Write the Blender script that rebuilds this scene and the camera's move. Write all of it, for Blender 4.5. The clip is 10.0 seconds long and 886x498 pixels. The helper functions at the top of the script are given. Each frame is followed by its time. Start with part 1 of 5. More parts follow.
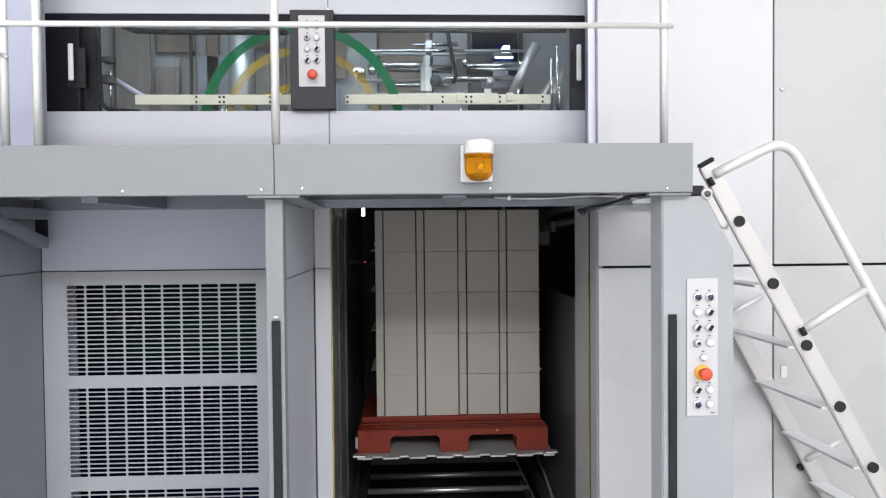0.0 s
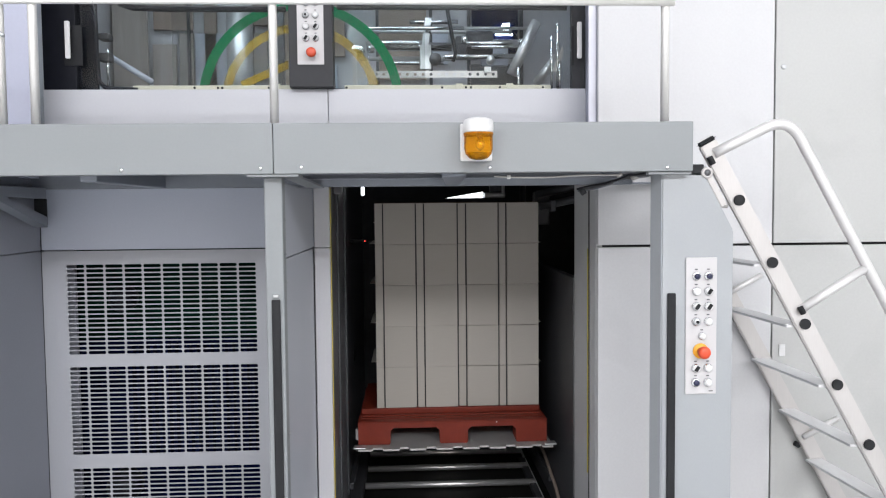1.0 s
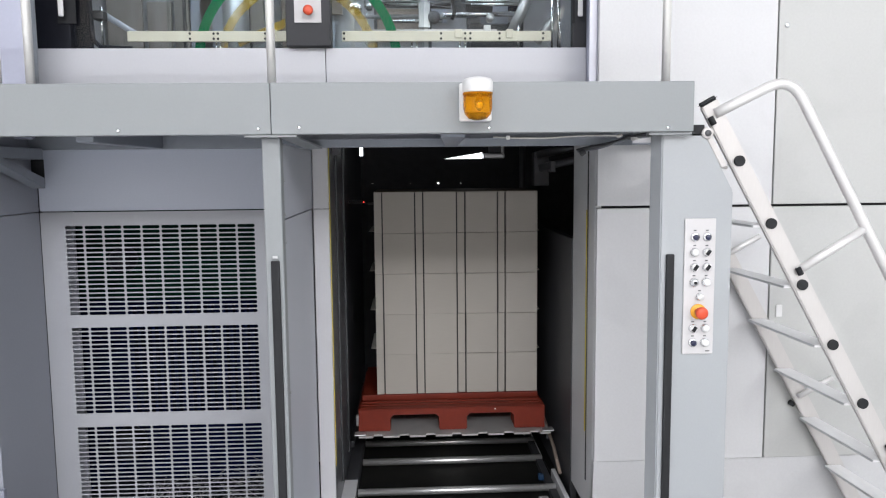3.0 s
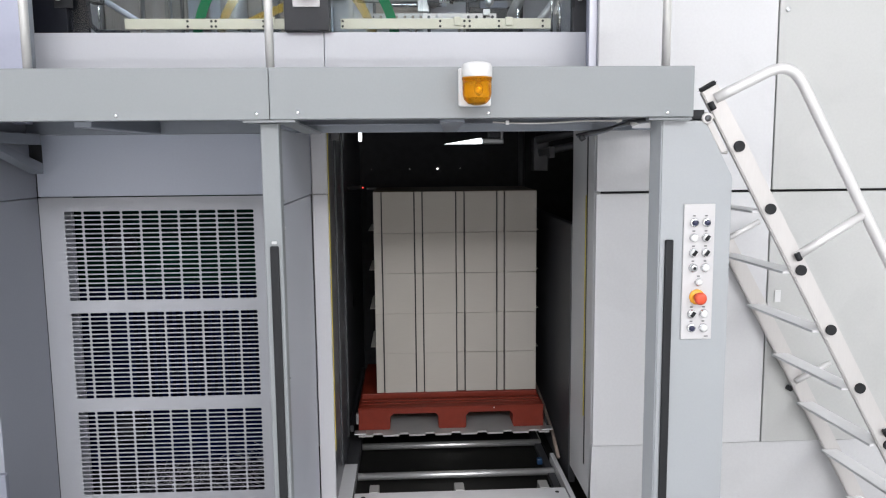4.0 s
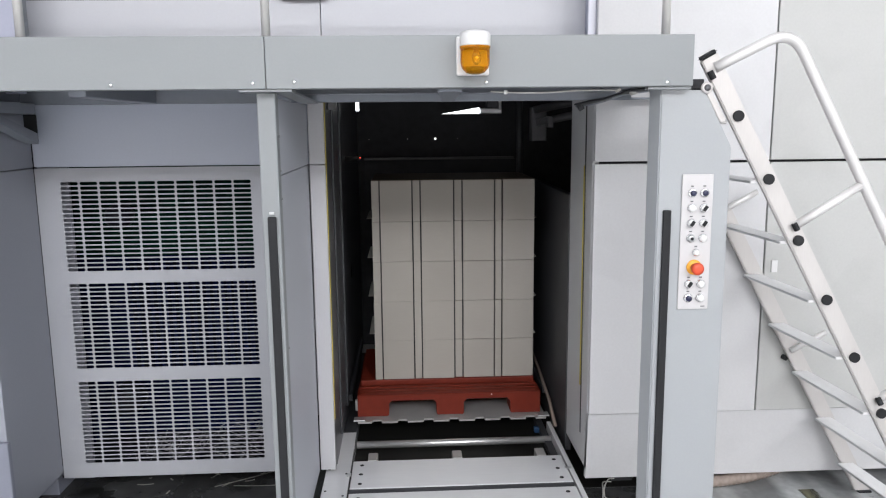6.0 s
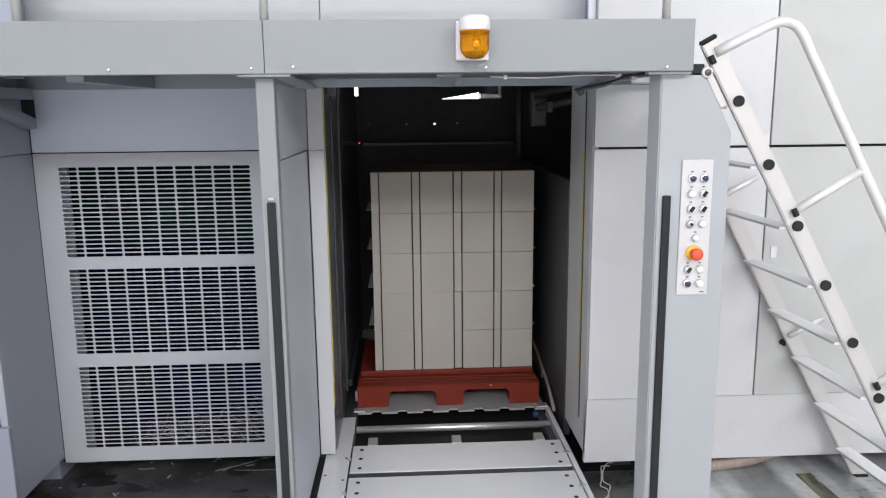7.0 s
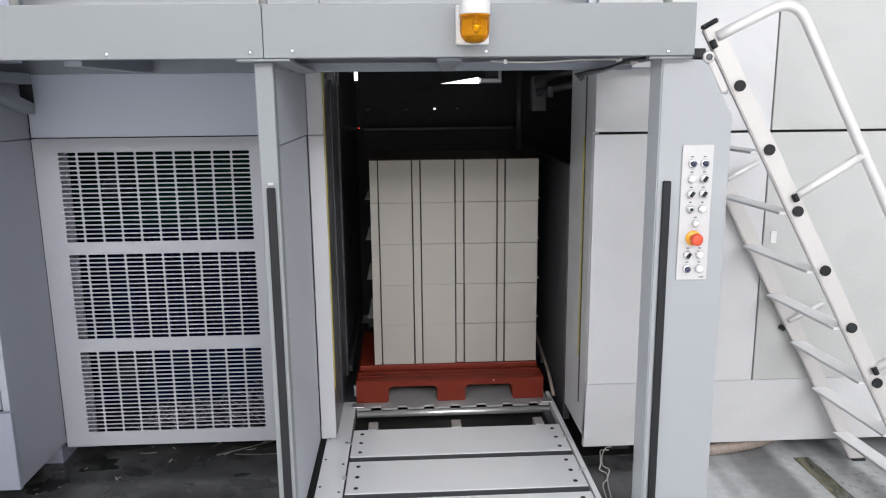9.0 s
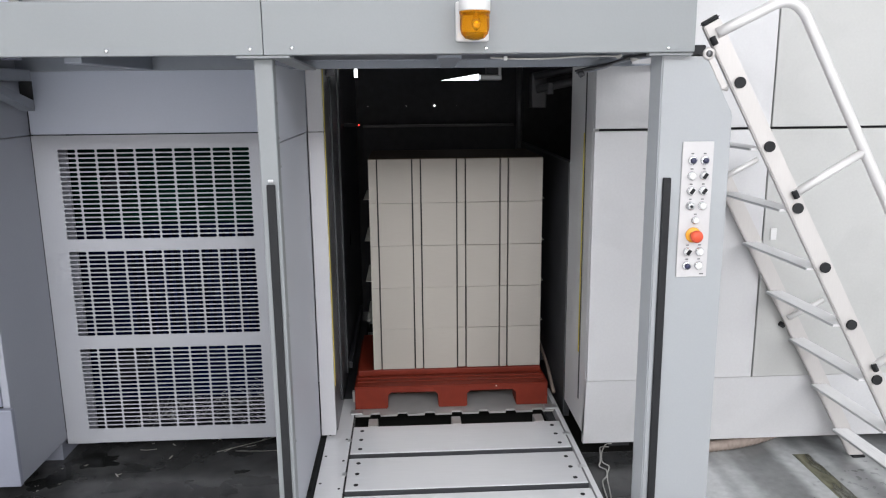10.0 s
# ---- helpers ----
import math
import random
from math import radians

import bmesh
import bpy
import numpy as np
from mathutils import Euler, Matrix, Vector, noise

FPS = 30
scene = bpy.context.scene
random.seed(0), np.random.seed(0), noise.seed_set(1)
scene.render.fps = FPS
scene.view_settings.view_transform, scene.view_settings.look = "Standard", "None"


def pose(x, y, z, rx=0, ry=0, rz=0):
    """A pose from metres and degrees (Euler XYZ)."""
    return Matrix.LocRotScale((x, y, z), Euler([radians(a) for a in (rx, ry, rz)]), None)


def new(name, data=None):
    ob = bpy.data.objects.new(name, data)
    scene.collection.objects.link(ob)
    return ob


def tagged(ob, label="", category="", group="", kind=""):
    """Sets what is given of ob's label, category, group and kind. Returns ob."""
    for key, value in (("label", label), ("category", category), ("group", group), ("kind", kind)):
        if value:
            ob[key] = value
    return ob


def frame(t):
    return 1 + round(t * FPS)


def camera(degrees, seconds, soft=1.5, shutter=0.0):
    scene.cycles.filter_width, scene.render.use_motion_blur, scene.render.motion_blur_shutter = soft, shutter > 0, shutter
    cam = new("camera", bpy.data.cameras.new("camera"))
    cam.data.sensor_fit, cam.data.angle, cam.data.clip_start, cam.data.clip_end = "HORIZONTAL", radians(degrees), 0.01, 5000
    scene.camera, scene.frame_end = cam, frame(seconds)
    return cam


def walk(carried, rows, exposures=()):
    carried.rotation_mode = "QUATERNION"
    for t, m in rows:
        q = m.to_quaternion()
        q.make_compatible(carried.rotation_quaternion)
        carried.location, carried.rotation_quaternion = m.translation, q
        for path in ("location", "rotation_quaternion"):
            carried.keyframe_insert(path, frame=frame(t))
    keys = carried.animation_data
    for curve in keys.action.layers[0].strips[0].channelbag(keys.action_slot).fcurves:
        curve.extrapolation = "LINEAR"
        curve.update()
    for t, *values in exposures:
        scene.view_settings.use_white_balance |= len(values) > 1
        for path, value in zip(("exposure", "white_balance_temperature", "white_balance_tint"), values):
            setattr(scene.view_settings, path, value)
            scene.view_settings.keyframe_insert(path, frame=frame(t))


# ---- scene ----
cam = camera(61.4, 10.0, soft=1.15)
PATH = [
    (0.0, 88.6, 0.535, -2.613), (0.5, 87.784, 0.545, -2.631), (1.0, 86.995, 0.545, -2.647), (1.5, 86.092, 0.55, -2.662),
    (2.0, 85.38, 0.553, -2.682), (2.5, 84.66, 0.55, -2.698), (4.0, 82.898, 0.556, -2.79), (4.5, 82.356, 0.553, -2.813),
    (5.0, 81.796, 0.552, -2.845), (5.5, 81.222, 0.555, -2.91), (7.0, 79.526, 0.56, -3.005), (7.5, 79.104, 0.565, -3.006),
    (8.0, 78.833, 0.567, -3.008), (8.5, 78.552, 0.567, -3.008), (9.0, 78.4, 0.566, -3.01), (9.5, 78.262, 0.568, -3.013),
    (10.0, 78.165, 0.57, -3.016),
]
walk(cam, [(t, pose(0, 0, 1.75, rx, ry, rz)) for t, rx, ry, rz in PATH], [(0.0, 0.0), (10.0, 0.0)])

# ---- light: a factory hall with rows of ceiling luminaires ----
world = bpy.data.worlds.new("hall_air")
world.use_nodes = True
world.node_tree.nodes["Background"].inputs[0].default_value = (0.86, 0.92, 1.0, 1)
world.node_tree.nodes["Background"].inputs[1].default_value = 0.05
scene.world = world
LAMP_X = 2.0
LAMPS = [(-11.3, 7.2, 2150), (-9.4, 7.2, 1050), (-7.5, 7.2, 480), (-5.6, 7.2, 170), (-0.8, 7.2, 60)]  # y, z, watts
for ly, lz, watts in LAMPS:
    data = bpy.data.lights.new("hall_light", "AREA")
    data.shape, data.size, data.size_y, data.energy, data.color = "RECTANGLE", 19.0, 1.7, watts, (0.965, 0.965, 1.0)
    lamp = new("hall_light", data)
    lamp.matrix_world = pose(LAMP_X, ly, lz - 0.06)

# ---- materials ----
def mat(name, color, rough=0.5, metal=0.0, var=0.06, grain=40.0, bump=0.0, stain=0.0, stretch=(1, 1, 1), spread=0.0, coat=0.0, blotch=1.3):
    m = bpy.data.materials.new(name)
    m.use_nodes = True
    nt = m.node_tree
    b = nt.nodes["Principled BSDF"]
    b.inputs["Metallic"].default_value = metal
    b.inputs["Coat Weight"].default_value = coat
    tc = nt.nodes.new("ShaderNodeTexCoord")
    mp = nt.nodes.new("ShaderNodeMapping")
    mp.inputs["Scale"].default_value = stretch
    nt.links.new(tc.outputs["Object"], mp.inputs["Vector"])
    fine = nt.nodes.new("ShaderNodeTexNoise")
    fine.inputs["Scale"].default_value, fine.inputs["Detail"].default_value = grain, 4
    big = nt.nodes.new("ShaderNodeTexNoise")
    big.inputs["Scale"].default_value, big.inputs["Detail"].default_value = blotch, 5
    nt.links.new(mp.outputs[0], fine.inputs["Vector"])
    nt.links.new(tc.outputs["Object"], big.inputs["Vector"])
    add = nt.nodes.new("ShaderNodeMath")
    add.operation = "MULTIPLY_ADD"
    add.inputs[1].default_value = 0.45
    nt.links.new(fine.outputs["Fac"], add.inputs[0])
    half = nt.nodes.new("ShaderNodeMath")
    half.operation = "MULTIPLY"
    half.inputs[1].default_value = 0.55
    nt.links.new(big.outputs["Fac"], half.inputs[0])
    nt.links.new(half.outputs[0], add.inputs[2])
    ramp = nt.nodes.new("ShaderNodeMapRange")
    ramp.inputs["From Min"].default_value, ramp.inputs["From Max"].default_value = 0.3, 0.7
    ramp.inputs["To Min"].default_value, ramp.inputs["To Max"].default_value = 1 - var, 1 + var
    nt.links.new(add.outputs[0], ramp.inputs["Value"])
    mul = nt.nodes.new("ShaderNodeVectorMath")
    mul.operation = "SCALE"
    mul.inputs[0].default_value = color
    last = ramp.outputs[0]
    if spread:
        info = nt.nodes.new("ShaderNodeObjectInfo")
        rr = nt.nodes.new("ShaderNodeMapRange")
        rr.inputs["To Min"].default_value, rr.inputs["To Max"].default_value = 1 - spread, 1 + spread
        nt.links.new(info.outputs["Random"], rr.inputs["Value"])
        mm = nt.nodes.new("ShaderNodeMath")
        mm.operation = "MULTIPLY"
        nt.links.new(rr.outputs[0], mm.inputs[0])
        nt.links.new(last, mm.inputs[1])
        last = mm.outputs[0]
    if stain:
        st = nt.nodes.new("ShaderNodeTexNoise")
        st.inputs["Scale"].default_value, st.inputs["Detail"].default_value, st.inputs["Distortion"].default_value = 2.2, 6, 0.4
        nt.links.new(tc.outputs["Object"], st.inputs["Vector"])
        sr = nt.nodes.new("ShaderNodeMapRange")
        sr.inputs["From Min"].default_value, sr.inputs["From Max"].default_value = 0.56, 0.62
        sr.inputs["To Min"].default_value, sr.inputs["To Max"].default_value = 1, 1 - stain
        nt.links.new(st.outputs["Fac"], sr.inputs["Value"])
        mm = nt.nodes.new("ShaderNodeMath")
        mm.operation = "MULTIPLY"
        nt.links.new(sr.outputs[0], mm.inputs[0])
        nt.links.new(last, mm.inputs[1])
        last = mm.outputs[0]
    nt.links.new(last, mul.inputs["Scale"])
    nt.links.new(mul.outputs[0], b.inputs["Base Color"])
    rg = nt.nodes.new("ShaderNodeMapRange")
    rg.inputs["To Min"].default_value, rg.inputs["To Max"].default_value = max(0.02, rough - 0.08), min(1, rough + 0.08)
    nt.links.new(add.outputs[0], rg.inputs["Value"])
    nt.links.new(rg.outputs[0], b.inputs["Roughness"])
    if bump:
        bp = nt.nodes.new("ShaderNodeBump")
        bp.inputs["Strength"].default_value, bp.inputs["Distance"].default_value = 0.5, bump
        nt.links.new(fine.outputs["Fac"], bp.inputs["Height"])
        nt.links.new(bp.outputs[0], b.inputs["Normal"])
    return m


def glow(name, color, strength):
    m = bpy.data.materials.new(name)
    m.use_nodes = True
    b = m.node_tree.nodes["Principled BSDF"]
    b.inputs["Base Color"].default_value = (*color, 1)
    b.inputs["Emission Color"].default_value = (*color, 1)
    b.inputs["Emission Strength"].default_value = strength
    return m


def glass_mat(name, tint, rough=0.02, gloss=0.10):
    m = bpy.data.materials.new(name)
    m.use_nodes = True
    nt = m.node_tree
    out = nt.nodes["Material Output"]
    tr = nt.nodes.new("ShaderNodeBsdfTransparent")
    tr.inputs[0].default_value = (*tint, 1)
    gl = nt.nodes.new("ShaderNodeBsdfGlossy")
    gl.inputs["Roughness"].default_value = rough
    fr = nt.nodes.new("ShaderNodeFresnel")
    fr.inputs["IOR"].default_value = 1.28
    sc = nt.nodes.new("ShaderNodeMath")
    sc.operation = "MULTIPLY_ADD"
    sc.inputs[1].default_value, sc.inputs[2].default_value = 1.0, gloss
    nt.links.new(fr.outputs[0], sc.inputs[0])
    mx = nt.nodes.new("ShaderNodeMixShader")
    nt.links.new(sc.outputs[0], mx.inputs[0])
    nt.links.new(tr.outputs[0], mx.inputs[1])
    nt.links.new(gl.outputs[0], mx.inputs[2])
    nt.links.new(mx.outputs[0], out.inputs["Surface"])
    return m


def sheet_mat(name, color):
    """Edges of stacked board: fine level lines."""
    m = mat(name, color, 0.75, 0, 0.07, 9.0, 0.0, 0, (1.5, 1.5, 90), 0.02)
    return m


# Fascia grey lifted and blued for the light reflected onto the column.
COLUMNPAINT = mat("lit_column_grey", (0.325, 0.343, 0.358), 0.34, 0, 0.03, 120, 0.0004, 0, (1, 1, 1), 0, 0.4, 0.8)
GREY = mat("grey_paint", (0.228, 0.243, 0.251), 0.42, 0, 0.03, 120, 0.0004, 0, (1, 1, 1), 0, 0.0, 0.8)
LAVENDER = mat("lavender_white_paint", (0.415, 0.432, 0.535), 0.4, 0, 0.03, 90, 0.0003)
# Lavender raised to the brightness of the window cheek in full light.
LITCHEEK = mat("lit_cheek_lavender", (0.66, 0.67, 0.745), 0.3, 0, 0.03, 90, 0.0003)
# One casing grey in two tones: LIGHT lifted against platform shade, LIGHTWARM held down.
LIGHT = mat("lifted_light_grey_paint", (0.555, 0.557, 0.568), 0.40, 0, 0.05, 90, 0.0003, 0.035, (1, 1, 1), 0.012, 0.0, 0.9)
LIGHTWARM = mat("dimmed_warm_grey_paint", (0.452, 0.457, 0.447), 0.42, 0, 0.05, 90, 0.0003, 0.035, (1, 1, 1), 0.012, 0.0, 0.9)
STRIPPAINT = mat("pale_violet_grey_paint", (0.50, 0.50, 0.52), 0.42, 0, 0.04, 90, 0.0003)
# Two cabinet greys, darkened and cooled for the shade the cabinet stands in.
SIDEPAINT = mat("shaded_side_grey", (0.25, 0.262, 0.30), 0.42, 0, 0.05, 110, 0.0004)
BLUEGREY = mat("shaded_cabinet_grey", (0.20, 0.212, 0.26), 0.45, 0, 0.05, 110, 0.0004)
# Platform grey darkened and blued for the shade on its underside.
SOFFIT = mat("shaded_soffit_grey", (0.095, 0.11, 0.135), 0.5, 0, 0.12, 20, 0.0004)
JOISTPAINT = mat("shaded_joist_grey", (0.20, 0.218, 0.25), 0.45, 0, 0.08, 30, 0.0004)
TUNNELWALL = mat("dark_tunnel_steel", (0.115, 0.118, 0.130), 0.3, 0.3, 0.35, 10, 0.0005, 0, (1, 1, 0.3))
LIFTSTEEL = mat("dull_lift_steel", (0.42, 0.415, 0.405), 0.4, 0.25, 0.12, 14, 0.0003)
# SCREENPAINT, VENTPAINT and SHADE: casing grey toned for the shade under the platform.
SCREENPAINT = mat("shaded_screen_grey", (0.42, 0.438, 0.485), 0.42, 0, 0.04, 110, 0.0004)
VENTPAINT = mat("shaded_vent_grey", (0.335, 0.345, 0.372), 0.45, 0, 0.035, 110, 0.0004)
SILLPAINT = mat("pale_lavender_sill_paint", (0.505, 0.512, 0.545), 0.4, 0, 0.03, 90, 0.0003)
SHADE = mat("shaded_panel_grey", (0.425, 0.457, 0.535), 0.45, 0, 0.035, 110, 0.0004, 0, (1, 1, 1), 0.01)
PIPESTEEL = mat("dark_pipe_steel", (0.10, 0.101, 0.107), 0.4, 0.4, 0.2, 14, 0.0004)
STEEL = mat("galvanised_steel", (0.50, 0.51, 0.52), 0.38, 0.7, 0.12, 30, 0.0003)
CHROME = mat("chromed_steel", (0.72, 0.73, 0.74), 0.14, 1.0, 0.05, 60)
ROLLER = mat("satin_roller_steel", (0.74, 0.74, 0.735), 0.3, 0.75, 0.05, 40)
WASTE = mat("grey_paper_waste", (0.33, 0.335, 0.345), 0.8, 0, 0.3, 30)
TREAD = mat("pale_step_aluminium", (0.78, 0.78, 0.785), 0.5, 0.0, 0.08, 40, 0.0003, 0, (1, 0.3, 1))
ALU = mat("brushed_aluminium", (0.53, 0.512, 0.50), 0.42, 0.3, 0.05, 30, 0.0002, 0, (8, 8, 0.6))
RAILALU = mat("bright_aluminium_tube", (0.66, 0.65, 0.645), 0.3, 0.25, 0.025, 30, 0.00001, 0, (2, 2, 0.6))
RAILWHITE = mat("polished_stainless", (0.80, 0.79, 0.76), 0.3, 0.35, 0.03, 60)
BLACK = mat("black_rubber", (0.018, 0.019, 0.021), 0.65, 0, 0.15, 90, 0.0006)
BEDBLACK = mat("near_black_bed", (0.011, 0.011, 0.010), 0.5, 0, 0.3, 16, 0.0005)
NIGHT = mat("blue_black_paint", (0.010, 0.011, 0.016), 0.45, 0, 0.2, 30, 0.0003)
CHARCOAL = mat("charcoal_paint", (0.035, 0.036, 0.04), 0.5, 0, 0.1, 60, 0.0004)
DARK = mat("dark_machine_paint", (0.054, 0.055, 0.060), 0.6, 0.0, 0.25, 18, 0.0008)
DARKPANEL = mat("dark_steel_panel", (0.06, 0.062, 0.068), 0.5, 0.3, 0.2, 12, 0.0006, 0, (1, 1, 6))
WHITE = mat("white_plastic", (0.66, 0.66, 0.66), 0.35, 0, 0.02, 80)
PLATE = mat("white_panel_plate", (0.52, 0.51, 0.515), 0.4, 0, 0.02, 80)
RED = mat("red_mushroom_plastic", (0.60, 0.075, 0.03), 0.35, 0, 0.04, 40)
YELLOW = mat("yellow_plastic", (0.80, 0.36, 0.02), 0.4, 0, 0.05, 40)
YSTRIP = mat("yellow_edge_tape", (0.50, 0.40, 0.05), 0.5, 0, 0.2, 14)
NAVY = mat("dark_blue_button", (0.02, 0.022, 0.06), 0.3, 0, 0.05, 40)
PALLETRED = mat("red_brown_plastic", (0.160, 0.0185, 0.0075), 0.55, 0, 0.16, 26, 0.0008, 0.0, (1, 1, 1), 0, 0, 5.0)
BOARD = sheet_mat("greyboard_edges", (0.375, 0.352, 0.315))
SLIP = mat("pale_slip_sheet", (0.55, 0.54, 0.5), 0.7, 0, 0.05, 20)
BOARDTOP = mat("brown_board_face", (0.08, 0.056, 0.036), 0.8, 0, 0.12, 16, 0.0003)
SLAT = mat("cream_slat_paint", (0.68, 0.685, 0.70), 0.16, 0.0, 0.05, 30, 0.0, 0, (0.25, 6, 1), 0.03, 0.5)
# Damp-mottled concrete, its base darkened for the shade under the platform.
BAY = mat("shaded_damp_concrete", (0.046, 0.047, 0.048), 0.24, 0, 0.8, 6, 0.001, 0.5, (1, 1, 1), 0, 0, 1.7)
# Pale tone of the unseen hall floor, set to bounce light under the platform.
FLOOR = mat("pale_bounce_floor", (0.70, 0.705, 0.71), 0.4, 0, 0.12, 4, 0, 0, (1, 1, 1), 0, 0, 0.5)
LANE = mat("worn_resin_floor", (0.37, 0.382, 0.385), 0.3, 0, 0.28, 26, 0.0, 0, (1, 1, 1), 0, 0, 1.2)


def wheel_bands(m, amount, width):
    """Broad soft bands along y, worn through in patches, laid over a floor's colour."""
    nt = m.node_tree
    b = nt.nodes["Principled BSDF"]
    src = b.inputs["Base Color"].links[0].from_socket
    tc = nt.nodes.new("ShaderNodeTexCoord")
    mp = nt.nodes.new("ShaderNodeMapping")
    mp.inputs["Scale"].default_value = (1 / width, 0.07, 1)
    nt.links.new(tc.outputs["Object"], mp.inputs["Vector"])
    band = nt.nodes.new("ShaderNodeTexNoise")
    band.inputs["Scale"].default_value, band.inputs["Detail"].default_value = 1.0, 1.2
    nt.links.new(mp.outputs[0], band.inputs["Vector"])
    patch = nt.nodes.new("ShaderNodeTexNoise")
    patch.inputs["Scale"].default_value, patch.inputs["Detail"].default_value = 6.0, 7
    nt.links.new(tc.outputs["Object"], patch.inputs["Vector"])
    both = nt.nodes.new("ShaderNodeMath")
    both.operation = "MULTIPLY_ADD"
    both.inputs[1].default_value = 0.22
    nt.links.new(patch.outputs["Fac"], both.inputs[0])
    nt.links.new(band.outputs["Fac"], both.inputs[2])
    rr = nt.nodes.new("ShaderNodeMapRange")
    rr.inputs["From Min"].default_value, rr.inputs["From Max"].default_value = 0.50, 0.72
    rr.inputs["To Min"].default_value, rr.inputs["To Max"].default_value = 1 - amount, 1 + amount * 0.6
    nt.links.new(both.outputs[0], rr.inputs["Value"])
    mul = nt.nodes.new("ShaderNodeVectorMath")
    mul.operation = "SCALE"
    nt.links.new(src, mul.inputs[0])
    nt.links.new(rr.outputs[0], mul.inputs["Scale"])
    nt.links.new(mul.outputs[0], b.inputs["Base Color"])


wheel_bands(LANE, 0.5, 0.16)
DAMP = mat("wet_concrete", (0.018, 0.019, 0.019), 0.2, 0, 0.4, 12, 0.0008, 0, (1, 1, 1), 0, 0, 4)
OLIVE = mat("worn_olive_line", (0.20, 0.195, 0.13), 0.4, 0, 0.35, 9, 0, 0, (3, 1, 1))


def worn_through(m, scale, low, high):
    """Lets the ground show through a thin coat where it has worn off."""
    nt = m.node_tree
    tc = nt.nodes.new("ShaderNodeTexCoord")
    mp = nt.nodes.new("ShaderNodeMapping")
    mp.inputs["Scale"].default_value = (1.0, 0.35, 1.0)
    nz = nt.nodes.new("ShaderNodeTexNoise")
    nz.inputs["Scale"].default_value, nz.inputs["Detail"].default_value = scale, 7
    rr = nt.nodes.new("ShaderNodeMapRange")
    rr.inputs["From Min"].default_value, rr.inputs["From Max"].default_value = low, high
    tr = nt.nodes.new("ShaderNodeBsdfTransparent")
    mx = nt.nodes.new("ShaderNodeMixShader")
    nt.links.new(tc.outputs["Object"], mp.inputs["Vector"])
    nt.links.new(mp.outputs[0], nz.inputs["Vector"])
    nt.links.new(nz.outputs["Fac"], rr.inputs["Value"])
    nt.links.new(rr.outputs[0], mx.inputs[0])
    nt.links.new(tr.outputs[0], mx.inputs[1])
    nt.links.new(nt.nodes["Principled BSDF"].outputs[0], mx.inputs[2])
    nt.links.new(mx.outputs[0], nt.nodes["Material Output"].inputs["Surface"])


worn_through(OLIVE, 14.0, 0.36, 0.64)
# Brown for the haze reflected in the panes, raised to give fill from the front.
SOUTHWALL = mat("brown_fill_wall", (0.50, 0.465, 0.43), 0.85, 0, 0.3, 2.0, 0, 0, (2.5, 1, 0.3))
HALLWALL = mat("hall_wall_paint", (0.60, 0.60, 0.59), 0.8, 0, 0.05, 3)
HALLCEIL = mat("hall_ceiling_sheet", (0.55, 0.55, 0.55), 0.8, 0, 0.05, 3)
HOSE = mat("beige_hose", (0.27, 0.22, 0.19), 0.45, 0, 0.1, 30)
CABLE = mat("grey_cable", (0.45, 0.44, 0.42), 0.5, 0, 0.1, 50)
CREAMBAR = mat("cream_bar_enamel", (0.72, 0.68, 0.55), 0.4, 0, 0.05, 20)
CABIN = mat("inner_grey_paint", (0.45, 0.455, 0.48), 0.6, 0, 0.3, 3, 0.0)
# Cloth tint taken near black for the shade behind the vent slots; INNERBLUE likewise.
INNERGREEN = mat("shade_dark_green", (0.002, 0.019, 0.013), 0.9, 0, 0.5, 9, 0.001)
# BROWN and HAZE paint the window's reflection haze; BROWN also colours a hose.
BROWN = mat("brown_haze_and_hose", (0.27, 0.215, 0.18), 0.6, 0, 0.25, 6)
HAZE = mat("warm_reflection_haze", (0.36, 0.325, 0.30), 0.5, 0, 0.35, 5, 0, 0, (3, 1, 0.5))
PALE = mat("pale_inner_plate", (0.40, 0.43, 0.50), 0.5, 0, 0.2, 8)
BLUEPLUG = mat("blue_connector", (0.015, 0.05, 0.12), 0.4, 0, 0.1, 40)
INNERBLUE = mat("shade_dark_blue", (0.003, 0.006, 0.030), 0.9, 0, 0.5, 9, 0.001, 0, (3, 1, 1))
PAPER = mat("paper_scrap", (0.50, 0.49, 0.45), 0.8, 0, 0.08, 30)
def film_mat(name, color, cover):
    m = mat(name, color, 0.95, 0, 0.06, 10)
    nt = m.node_tree
    nt.nodes["Principled BSDF"].inputs["Specular IOR Level"].default_value = 0.0
    tr = nt.nodes.new("ShaderNodeBsdfTransparent")
    mx = nt.nodes.new("ShaderNodeMixShader")
    mx.inputs[0].default_value = cover
    nt.links.new(tr.outputs[0], mx.inputs[1])
    nt.links.new(nt.nodes["Principled BSDF"].outputs[0], mx.inputs[2])
    nt.links.new(mx.outputs[0], nt.nodes["Material Output"].inputs["Surface"])
    return m


GREENFILM = film_mat("green_film", (0.0008, 0.15, 0.055), 0.95)
GOLDFILM = film_mat("gold_film", (0.50, 0.33, 0.004), 0.5)
GLASS = glass_mat("window_glass", (0.90, 0.92, 0.92), 0.03, 0.01)
AMBER = bpy.data.materials.new("amber_lens")
AMBER.use_nodes = True
ab = AMBER.node_tree.nodes["Principled BSDF"]
ab.inputs["Base Color"].default_value = (1.0, 0.40, 0.006, 1)
ab.inputs["Transmission Weight"].default_value = 0.72
ab.inputs["Roughness"].default_value = 0.08
ab.inputs["IOR"].default_value = 1.25
